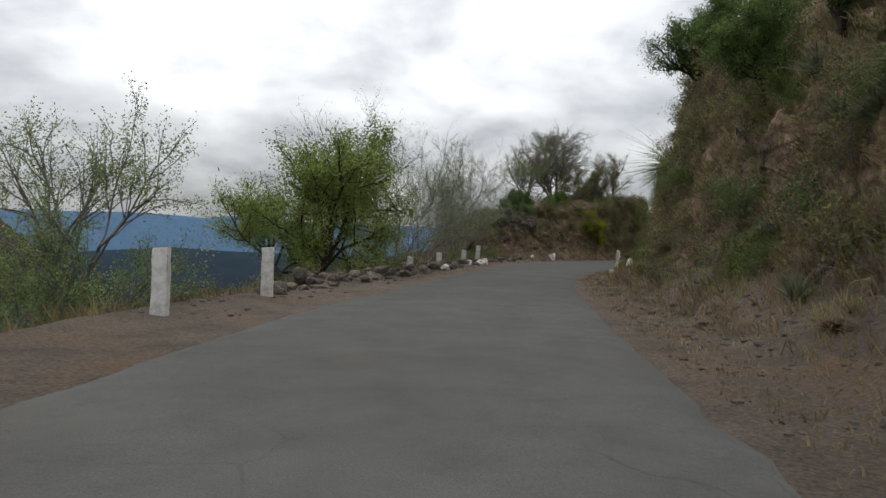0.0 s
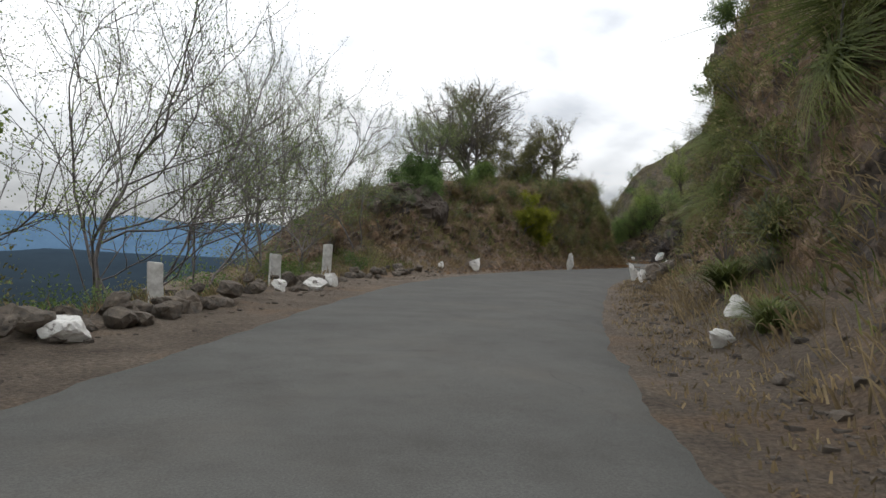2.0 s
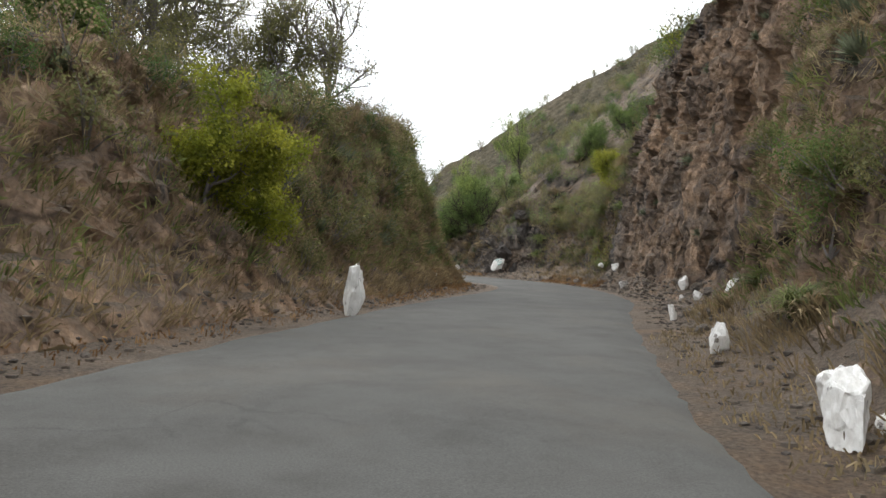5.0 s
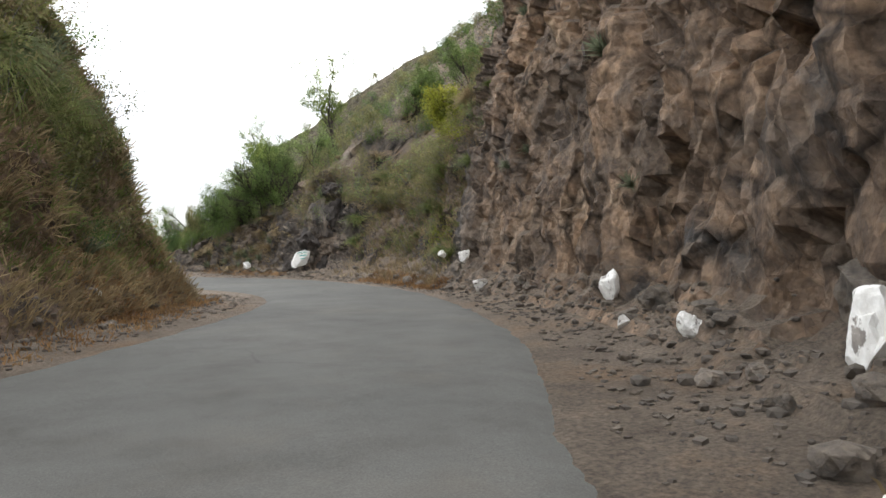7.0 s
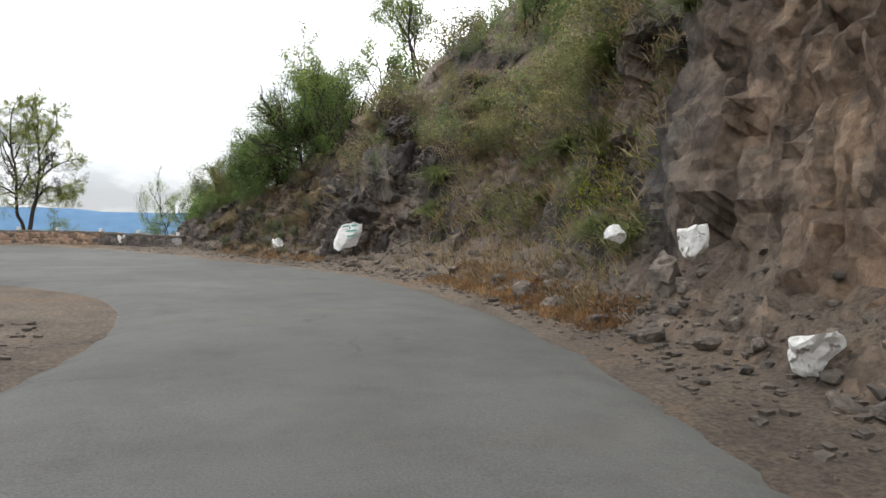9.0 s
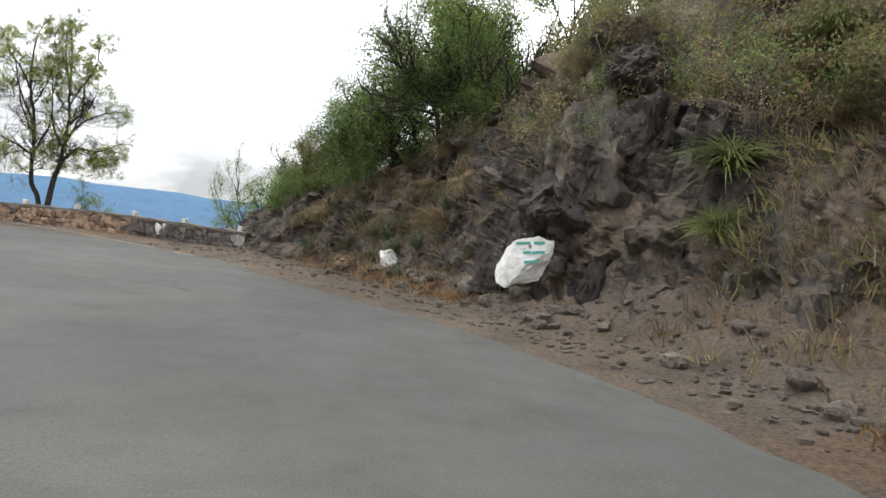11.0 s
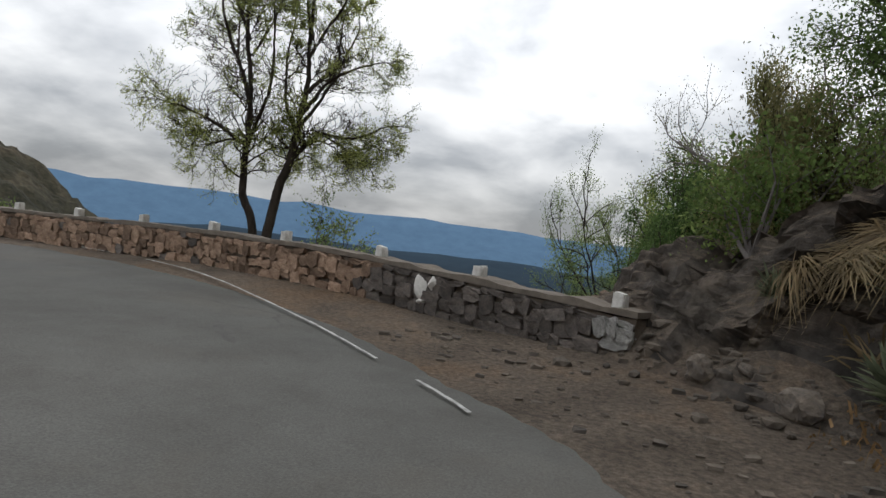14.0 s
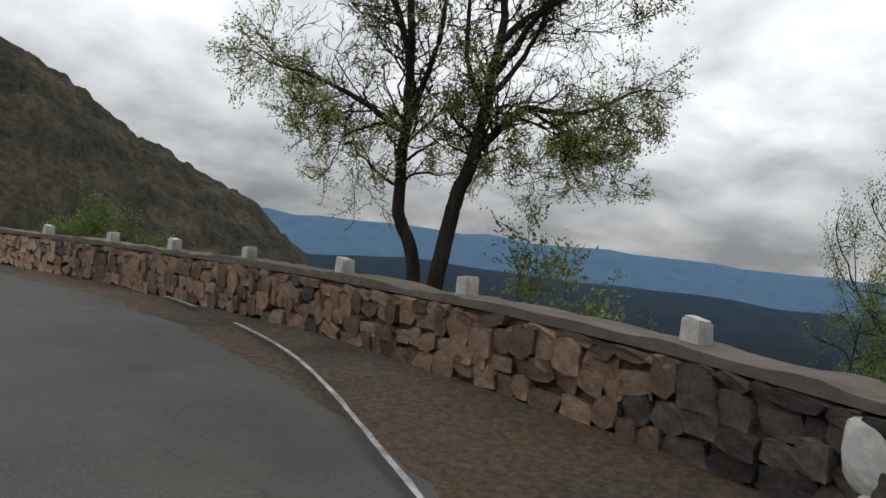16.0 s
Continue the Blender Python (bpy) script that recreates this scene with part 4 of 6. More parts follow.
for s, z, wd, ch in stones:
    p, t, n = wall_at(s)
    grey = s < 3.55 + 0.25 * math.sin(z * 9) or rng.random() < 0.04
    mat = M_WALL_PALE if s < 0.36 else M_WALL_GREY if grey else M_WALL_TAN
    deep = rng.uniform(0.13, 0.18)
    c = p + n * OUT * (0.045 + rng.uniform(-0.012, 0.018))
    m = Matrix.Translation((c[0] - wall_inv[0], c[1] - wall_inv[1], z - wall_fall(s))) @ Matrix.Rotation(math.atan2(t[1], t[0]), 4, "Z") @ Matrix.Rotation(rng.uniform(-0.22, 0.22), 4, "Y")
    m = m @ Matrix.Diagonal((wd, deep, ch, 1))
    v = rng.randrange(10)
    if made < 290:
        ob = new("stone", stone_mesh[mat.name][v])
        ob.parent = wall
        ob.matrix_basis = m
        made += 1
    else:
        src = np.concatenate(WALL_STONES[v].v)
        a = np.array(m)
        rest[mat.name].add(src @ a[:3, :3].T + a[:3, 3], np.concatenate(WALL_STONES[v].f))
for mat in (M_WALL_TAN, M_WALL_GREY):
    if rest[mat.name].n:
        tagged(part("far_stones", rest[mat.name], mat, wall), kind="stuff")
# two whitewashed stones in the face
for s, z, wd, ch, v in ((2.66, 0.29, 0.23, 0.27, 3), (2.48, 0.36, 0.13, 0.15, 5), (2.63, 0.13, 0.10, 0.06, 6)):
    p, t, n = wall_at(s)
    c = p + n * OUT * 0.0
    ob = new("stone", boulder_geo(330 + v, 3, 0.25).mesh("white_stone", M_WALL_WHITE))
    ob.parent = wall
    ob.matrix_basis = Matrix.Translation((c[0] - wall_inv[0], c[1] - wall_inv[1], z - 0.5 * ch - wall_fall(s))) @ Matrix.Rotation(math.atan2(t[1], t[0]), 4, "Z") @ Matrix.Diagonal((wd * 1.15, 0.15, ch * 1.15, 1))
    tagged(ob, "whitewashed stone")


# ---------------------------------------------------------------- guide posts
def post_geo(seed, w, d, h):
    bm = bmesh.new()
    bmesh.ops.create_cube(bm, size=1.0)
    for v in bm.verts:
        v.co = Vector((v.co.x * w, v.co.y * d, (v.co.z + 0.5) * h))
    bmesh.ops.bevel(bm, geom=bm.edges[:], offset=0.014, segments=2, affect="EDGES")
    bmesh.ops.subdivide_edges(bm, edges=[e for e in bm.edges if e.calc_length() > 0.3], cuts=5)
    for v in bm.verts:
        v.co += Vector((1, 1, 0.6)) * 0.010 * fractal(v.co * 9 + Vector((seed * 5.1, 0, 0)))
        if v.co.z > h * 0.93 and v.co.x * (1 if seed % 2 else -1) > 0.2 * w:
            v.co.z -= 0.02
    g = Geo()
    idx = {4: [], 3: []}
    bm.verts.index_update()
    for f in bm.faces:
        idx.setdefault(len(f.verts), []).append([q.index for q in f.verts])
    g.v.append(np.array([v.co[:] for v in bm.verts]))
    g.n = len(bm.verts)
    for fl in idx.values():
        if fl:
            g.f.append(np.array(fl))
    bm.free()
    return g


POSTS = [(-0.45, -4.9, 1.07, 4, 0), (-0.1, -0.9, 1.05, 2, 0), (1.0, 15.0, 0.86, 5, 2), (2.0, 19.3, 0.88, 3, -2), (3.0, 24.3, 0.86, 1, 1), (3.7, 28.95, 1.12, 6, 2)]
for i, (x, y, h, seed, tilt) in enumerate(POSTS):
    z = land(x, y) - 0.12
    ob = part("guide_post", post_geo(seed, 0.25, 0.18, h + 0.12), M_POST)
    ob.matrix_basis = pose(x, y, z, 0, tilt, 8 + 5 * i)
    tagged(ob, "whitewashed concrete guide post standing on the verge", "post", "roadside guide posts")
for i, s in enumerate((0.28, 1.98, 3.63, 5.38, 6.95, 8.63, 10.3, 11.9, 13.7, 15.6, 17.5)):
    p, t, n = wall_at(s)
    c = p + n * OUT * WALL_T * 0.5
    ob = part("wall_post", post_geo(20 + i, 0.13, 0.13, 0.18), M_POST)
    ob.matrix_basis = pose(c[0], c[1], WALL_H - 0.03 - wall_fall(s), 0, 0, math.degrees(math.atan2(t[1], t[0])))
    tagged(ob, "short whitewashed concrete post on the parapet wall", "post", "posts on the wall")

# ---------------------------------------------------------------- painted line and patches on the road
LINE = [(29.06, 83.46), (28.66, 84.27), (27.8, 85.83), (26.94, 86.79), (25.97, 87.83), (24.64, 89.05), (23.4, 90.1), (22.2, 90.85), (21.1, 91.42), (20.2, 91.85)]
g = Geo()
lk = np.linspace(0, len(LINE) - 1, 240)
lp = spline(LINE, lk)
lt = np.gradient(lp, axis=0)
lt /= np.linalg.norm(lt, axis=1, keepdims=True)
ln = np.stack([lt[:, 1], -lt[:, 0]], 1)


def road_z(x, y):
    i = int(np.argmin(np.linalg.norm((EL + ER) / 2 * 0 + ER - np.array([x, y]), axis=1)))
    w = float(np.linalg.norm(ER[i] - EL[i])) + float(np.interp(KS[i], [17.5, 19.0, 20.0], [0.0, 0.35, 0.5]))
    u = float(np.dot(np.array([x, y]) - EL[i], LAT[i])) / w
    return 0.012 + 0.03 * max(0.0, 1 - (2 * min(max(u, 0), 1) - 1) ** 2) - float(FALL[i]) + (float(banked((x, y), float(FALL[i]))) if BEND[i] else 0.0)


for i in range(len(lk) - 1):
    gap = noise.noise(Vector((lp[i, 0] * 0.9, lp[i, 1] * 0.9, 4.0)))
    if (lk[i] < 3.0 and gap < 0.10) or (lk[i] > 7.0 and gap < 0.0):
        continue
    q = []
    for j, sgn in ((i, -1), (i, 1), (i + 1, 1), (i + 1, -1)):
        c = lp[j] + ln[j] * sgn * (0.015 + 0.009 * noise.noise(Vector((lp[j, 0] * 7, lp[j, 1] * 7, sgn * 2.0))))
        q.append((*c, road_z(*c) + 0.008))
    g.add(q, [[0, 1, 2, 3]])
line = tagged(part("edge_line", g, M_LINE), "worn white edge line painted along the bend", "road marking", "", "structure")


def patch(x, y, a, b, turn, seed):
    g = Geo()
    n = 22
    rim = []
    for i in range(n):
        th = 2 * math.pi * i / n
        r = 1 + 0.35 * fractal((math.cos(th) * 1.4 + seed, math.sin(th) * 1.4, seed * 0.7))
        px, py = a * r * math.cos(th), b * r * math.sin(th)
        c, s = math.cos(turn), math.sin(turn)
        wx, wy = x + px * c - py * s, y + px * s + py * c
        rim.append((wx, wy, road_z(wx, wy) - 0.002))
    rim.append((x, y, road_z(x, y) + 0.008))
    g.add(rim, [[i, (i + 1) % n, n] for i in range(n)])
    return tagged(part("road_patch", g, M_PATCH), "dark worn patch in the asphalt", "road patch", "road patches", "structure")


for i, (x, y, a, b, turn) in enumerate([(29.7, 64.9, 0.35, 0.13, 0.9), (29.2, 66.6, 0.4, 0.12, 0.8), (27.9, 60.6, 0.55, 0.10, 0.9), (28.7, 58.2, 0.30, 0.14, 0.7), (28.1, 57.4, 0.22, 0.10, 0.7),
                                        (29.4, 76.2, 0.5, 0.12, 1.4), (28.0, 79.5, 0.6, 0.12, 2.0), (28.9, 81.8, 0.45, 0.10, 1.9), (31.0, 70.0, 0.35, 0.12, 1.2), (25.5, 87.0, 0.5, 0.10, 2.2)]):
    patch(x, y, a, b, turn, i + 2)

# ---------------------------------------------------------------- whitewashed boulders
BOULDERS = [  # place, width, depth, height, lift, turn, tilt
    (10.35, 15.95, 0.36, 0.3, 0.30, 0.40, 10, 8), (10.0, 15.7, 0.48, 0.35, 0.30, 0.05, 40, 20), (10.15, 12.4, 0.36, 0.3, 0.46, 0.12, 70, 0),
    (9.5, 39.6, 0.62, 0.46, 0.58, -0.08, 20, -12), (7.7, 37.5, 0.28, 0.25, 0.42, 0.05, 50, 0), (16.1, 48.7, 0.55, 0.35, 1.15, 0.12, 25, 10),
    (15.5, 34.8, 0.52, 0.36, 0.80, -0.06, 15, -8), (15.15, 33.1, 0.32, 0.30, 0.58, -0.05, 80, 5), (14.45, 29.6, 0.58, 0.4, 0.40, -0.12, 10, 0), (15.0, 30.1, 0.3, 0.3, 0.3, 0.72, 0, 0),
    (17.3, 38.4, 0.42, 0.30, 0.68, 0.05, 35, 18), (17.75, 38.9, 0.34, 0.28, 0.60, 0.05, 70, -14), (20.0, 42.6, 0.30, 0.26, 0.52, 0.1, 65, -10), (23.2, 47.6, 0.22, 0.2, 0.42, 0.1, 30, 0), (17.9, 38.5, 0.25, 0.22, 0.22, 0.0, 30, 0),
    (26.25, 49.1, 0.55, 0.42, 1.0, -0.04, 30, 14), (27.25, 51.6, 0.36, 0.3, 0.36, 0.12, 10, 18), (29.3, 54.7, 0.42, 0.36, 0.60, 0.1, 60, 10), (28.2, 53.4, 0.2, 0.2, 0.22, 0.1, 20, 0),
    (31.8, 61.9, 0.42, 0.4, 0.36, 0.05, 45, 10), (32.9, 64.3, 0.42, 0.35, 0.46, 0.85, 15, 8), (33.2, 66.0, 0.40, 0.3, 0.28, 1.0, 55, 10),
    (32.15, 84.35, 0.70, 0.50, 0.74, -0.07, 25, 6),
    (4.0, 24.0, 0.60, 0.4, 0.38, 0.05, 30, 0), (4.2, 25.4, 0.38, 0.36, 0.42, 0.05, 75, 0), (2.6, 15.0, 0.50, 0.4, 0.34, 0.02, 15, 0), (3.4, 22.8, 0.36, 0.3, 0.32, 0.02, 30, 0), (22.0, 60.4, 0.18, 0.16, 0.2, 0.05, 0, 0)]
for i, (x, y, a, b, h, lift, turn, tilt) in enumerate(BOULDERS):
    bg = cleft_geo(100 + i)
    z = land(x, y) if lift > 0.3 and x > 30 else max(min(land(x, y), 0.5), -0.05)
    z = lift if lift > 0.3 else (-lift - 0.05 if lift < 0 else z - 0.06)
    ob = part("boulder", bg, M_WHITE)
    ob.matrix_basis = pose(x, y, z, 0, tilt, turn) @ Matrix.Diagonal((a, b, h, 1))
    tagged(ob, "whitewashed boulder marking the edge of the road", "boulder", "whitewashed boulders")

# unpainted boulders among them
for i, (x, y, a, b, h, turn) in enumerate(((16.05, 34.3, 0.80, 0.60, 0.66, 20), (15.75, 33.6, 0.55, 0.50, 0.42, 60), (16.3, 35.4, 0.70, 0.55, 0.80, 110), (26.75, 49.35, 0.70, 0.55, 0.70, 30), (28.6, 53.2, 0.55, 0.45, 0.42, 80), (33.0, 64.8, 0.7, 0.5, 0.6, 45))):
    ob = part("boulder", cleft_geo(140 + i), M_ROCK)
    ob.matrix_basis = pose(x, y, min(land(x, y), 0.6) - 0.08, 0, 6, turn) @ Matrix.Diagonal((a, b, h, 1))
    tagged(ob, "dark grey angular boulder at the foot of the bank", "boulder", "unpainted boulders")

# the large painted slab with teal brush marks
slab = thing("painted_slab", 33.45, 79.75, 0.42, "large whitewashed rock slab with teal brush marks", "boulder", "", "", 138)
bg = cleft_geo(301, 7)
vv = np.concatenate(bg.v) * [0.92, 0.36, 0.95]
vv[:, 0] -= (vv[:, 2] - 0.5) * 0.36
vv[:, 1] -= vv[:, 2] * 0.12
bg.v = [vv]
part("rock", bg, M_WHITE, slab, "", False)
for i, (u, z, w, tilt) in enumerate(((-0.10, 0.80, 0.24, 8), (0.18, 0.83, 0.18, 6), (0.00, 0.65, 0.14, 10), (0.20, 0.67, 0.22, 8), (0.10, 0.50, 0.26, 10))):
    g = Geo()
    bm = bmesh.new()
    bmesh.ops.create_cube(bm, size=1.0)
    g.add([(q.co.x * w, q.co.y * 0.01, q.co.z * 0.042) for q in bm.verts], [[l.index for l in f.verts] for f in bm.faces])
    bm.free()
    ob = part("brush_mark", g, M_TEAL, slab, "teal paint mark")
    near = vv[np.hypot(vv[:, 0] + u + 0.10, vv[:, 2] - z) < 0.13]
    ob.matrix_basis = pose(-u - 0.10, float(near[:, 1].max()) + 0.002 if len(near) else 0.1, z, 0, tilt, 0)

# ---------------------------------------------------------------- trees
# the pair of trees behind the wall, grown along their own limbs
def guided_tree(x, y, z, turn, seed, limbs, label):
    rng = np.random.default_rng(seed)
    wood, leaves, tips = Geo(), Geo(), []
    o = dict(wander=0.27, rise=0.045, levels=3, kids=(4, 4, 4), bare=0.0, angle=0.85, shrink=0.64)
    for pts, r0, r1, spur in limbs:
        p = np.asarray(pts, float) * [0.76, 0.76, 0.95]
        k = np.linspace(0, len(p) - 1, 8 * len(p))
        q = spline(p, k)
        q += np.cumsum(rng.normal(0, 0.006, q.shape), 0)
        rad = np.linspace(r0, r1, len(q))
        wood.tube(q, rad, 7)
        n = int(1.7 * spur * len(p))
        for i in range(n):
            at = rng.uniform(0.30 if len(p) > 4 else 0.25, 1.0)
            j = min(int(at * (len(q) - 1)), len(q) - 2)
            d = unit(q[j + 1] - q[j])
            side = unit(np.cross(d, rng.normal(0, 1, 3)))
            nd = unit(d * 0.55 + side * 0.85 + [0, 0, 0.16])
            grow(wood, tips, q[j], nd, rng.uniform(0.32, 0.66), max(rad[j] * 0.30, 0.005), 1, rng, o)
        grow(wood, tips, q[-1], unit(q[-1] - q[-2]), 0.45, r1, 1, rng, o)
    t = np.array(tips)
    mid = t.mean(0) - [0, 0, 0.5]
    far = np.linalg.norm((t - mid) * [1, 1, 0.8], axis=1)
    t = t[far > np.quantile(far, 0.30)]
    leaf_cloud(leaves, t, 0.034, rng, 0.032, 4, 2.4, 0.5)
    ob = thing("tree", x, y, z, label, "tree", "pair of trees behind the wall", "", turn)
    part("trunk", wood, M_BARK_DARK, ob, "", True)
    part("crown", leaves, M_LEAF_THIN, ob, "thin pale green leaves towards the twig ends")
    return ob


TURN = 25.8
guided_tree(22.99, 92.65, 0.866, TURN, 5, [
    ([(-0.05, 0, -1.6), (-0.12, 0, 0.0), (-0.37, 0.03, 0.65), (-0.40, 0.05, 1.05), (-0.39, 0.05, 1.6), (-0.46, 0.05, 2.0), (-0.56, 0.0, 2.8), (-0.70, 0.05, 3.6), (-0.75, 0.0, 4.6), (-0.7, 0.0, 5.3)], 0.082, 0.02, 1.9),
    ([(-0.46, 0, 1.95), (-0.67, -0.1, 2.54), (-0.92, -0.15, 3.0), (-1.25, -0.2, 3.6), (-1.4, -0.2, 4.3)], 0.045, 0.014, 2.2),
    ([(-0.44, 0, 1.5), (-1.04, -0.1, 1.75), (-1.58, -0.15, 1.88), (-2.2, -0.2, 2.03)], 0.042, 0.012, 2.6),
    ([(-0.50, 0, 1.55), (-0.85, 0.15, 1.60), (-1.15, 0.2, 1.50), (-1.40, 0.2, 1.35)], 0.026, 0.008, 1.6),
    ([(-0.40, 0, 1.2), (-0.1, 0.1, 1.45), (0.1, 0.15, 1.50)], 0.018, 0.007, 1.2),
    ([(-0.66, 0, 3.4), (-1.1, 0.1, 4.1), (-1.5, 0.1, 4.6), (-1.7, 0.1, 5.0)], 0.032, 0.010, 2.2),
    ([(-0.6, 0, 3.1), (-0.2, 0.1, 3.9), (0.0, 0.2, 4.6), (-0.1, 0.2, 5.2)], 0.030, 0.010, 2.0),
    ([(-0.42, 0, 1.9), (-0.6, 0.5, 2.5), (-0.9, 0.8, 3.2), (-1.0, 1.0, 4.0)], 0.038, 0.012, 2.2),
    ([(-0.42, 0, 1.7), (-0.2, -0.5, 2.3), (-0.2, -0.8, 3.0), (-0.3, -0.9, 3.8)], 0.038, 0.012, 2.2)], "slender tree with a pale leafy crown behind the wall")
guided_tree(23.06, 92.68, 0.866, TURN, 9, [
    ([(-0.1, 0, -1.6), (0.11, 0, 0.0), (0.26, 0, 0.82), (0.45, 0.02, 1.37), (0.50, 0.0, 1.83), (0.55, 0.0, 2.24), (0.62, -0.02, 2.77), (0.58, 0.0, 3.4), (0.55, 0.0, 4.6), (0.45, 0.0, 5.6)], 0.098, 0.02, 2.0),
    ([(0.46, 0, 1.42), (0.98, -0.1, 1.89), (1.71, -0.15, 1.92), (2.45, -0.2, 2.2)], 0.052, 0.012, 2.8),
    ([(1.1, -0.1, 1.88), (1.5, 0.1, 1.75), (1.85, 0.1, 1.60), (2.10, 0.1, 1.45)], 0.024, 0.008, 1.8),
    ([(0.40, 0, 1.25), (0.75, 0.1, 1.45), (0.95, 0.1, 1.40)], 0.018, 0.007, 1.2),
    ([(0.58, 0, 3.3), (1.0, 0.1, 4.0), (1.4, 0.1, 4.7), (1.5, 0.1, 5.3)], 0.034, 0.010, 2.2),
    ([(0.58, 0, 3.6), (0.3, 0.0, 4.4), (0.2, 0.0, 5.2), (0.3, 0.0, 5.9)], 0.032, 0.010, 2.0),
    ([(0.61, 0, 2.64), (0.92, 0.1, 2.94), (1.28, 0.2, 3.32), (1.6, 0.3, 4.0)], 0.045, 0.012, 2.4),
    ([(0.52, 0, 2.0), (0.9, 0.6, 2.6), (1.2, 0.9, 3.4), (1.2, 1.0, 4.4)], 0.040, 0.012, 2.2),
    ([(0.5, 0, 1.8), (0.2, 0.4, 2.5), (0.1, 0.8, 3.3), (0.2, 0.9, 4.4)], 0.038, 0.012, 2.0),
    ([(0.52, 0, 2.2), (0.9, -0.5, 2.7), (1.4, -0.8, 3.0), (1.9, -0.9, 3.2)], 0.038, 0.012, 2.4)], "leaning tree with a pale leafy crown behind the wall")


def on_left(x, y):
    return float(nearest(LEFT_GRID, x, y)[2])


def on_right(x, y):
    return float(nearest(RIGHT_GRID, x, y)[2])


THIN = dict(kids=(7, 5, 4), levels=3, wander=0.17, rise=0.05, bare=0.22, angle=0.62, shrink=0.55)
BARE = dict(kids=(7, 6, 5), levels=3, wander=0.20, rise=0.07, bare=0.42, angle=0.60, shrink=0.52)
DENSE = dict(kids=(8, 6, 5), levels=3, wander=0.18, rise=0.02, bare=0.12, angle=0.95, shrink=0.52)

# valley side, beside the first straight
for x, y, seed, h, per in ((-2.9, -2.7, 21, 5.6, 6), (-4.5, -2.8, 22, 5.4, 6), (-4.4, 0.6, 23, 3.6, 8)):
    tree("tree", x, y, on_left(x, y), seed, h, 0.07, M_LEAF_PALE, M_BARK_GREY, "slim roadside tree with sparse pale leaves", 0.055, per, 0.08, 2, **THIN)
tree("tree", -2.4, 9.9, on_left(-2.4, 9.9), 31, 10.2, 0.15, M_LEAF_FRESH, M_BARK_DARK, "broad bushy green tree on the valley side", 0.095, 12, 0.20, 3, kids=(9, 6, 5), levels=3, wander=0.18, rise=0.05, bare=0.5, angle=0.9, shrink=0.46)
for i, (x, y, h, per) in enumerate(((0.1, 16.2, 9.6, 1), (-1.6, 18.6, 9.8, 1), (0.6, 20.6, 9.0, 1), (-0.6, 23.2, 9.6, 2), (1.5, 26.0, 7.8, 2), (0.0, 28.6, 8.6, 2), (2.2, 31.4, 7.0, 2),
                                    (0.4, 35.4, 8.0, 2), (4.0, 37.3, 6.0, 2), (2.4, 40.5, 7.0, 2), (-2.8, 14.0, 8.0, 2))):
    tree("tree", x, y, on_left(x, y), 50 + i, h * 1.05, 0.046, M_LEAF_PALE, M_BARK_GREY, "nearly leafless slim tree on the valley side", 0.045, per + 1, 0.10, 2, **BARE)

# on the rocky knoll inside the bend
tree("tree", 11.3, 60.2, on_left(11.3, 60.2), 71, 8.8, 0.16, M_LEAF_OLIVE, M_BARK_GREY, "dome-shaped olive tree with fine grey twigs on the knoll", 0.07, 4, 0.14, 6, kids=(8, 6, 6), levels=3, wander=0.22, rise=0.05, bare=0.15, angle=0.75, shrink=0.56)
tree("tree", 17.6, 61.6, on_left(17.6, 61.6), 72, 6.6, 0.10, M_LEAF_OLIVE, M_BARK_GREY, "small open-crowned tree on the knoll", 0.08, 3, 0.12, 3, **THIN)
tree("tree", 8.2, 54.0, on_left(8.2, 54.0), 73, 6.0, 0.09, M_LEAF_PALE, M_BARK_GREY, "small open-crowned tree on the knoll", 0.08, 3, 0.12, 3, **THIN)
tree("tree", 15.0, 58.0, on_left(15.0, 58.0), 74, 4.6, 0.08, M_LEAF_OLIVE, M_BARK_GREY, "low bushy tree on the knoll", 0.07, 7, 0.14, 4, **DENSE)
tree("tree", 5.75, 42.7, 3.6, 75, 3.0, 0.07, M_LEAF_DARK, M_BARK_DARK, "dark green bushy tree on the rock", 0.07, 9, 0.12, 4, **DENSE)
tree("tree", 13.2, 48.4, on_left(13.2, 48.4), 76, 2.8, 0.05, M_LEAF_YELLOW, M_BARK_GREY, "yellow-green young tree on the bank", 0.08, 9, 0.12, 3, **DENSE)
tree("tree", 10.6, 49.0, on_left(10.6, 49.0), 77, 2.0, 0.05, M_LEAF_GREEN, M_BARK_GREY, "green young tree on the bank", 0.08, 8, 0.12, 3, **DENSE)

# above the cut on the hill side
def brink(grid, zone, k, z):
    """A place on a bank by station and zone."""
    return grid[int(np.argmin(np.abs(KS - k))), int(np.argmin(np.abs(zone - z)))]


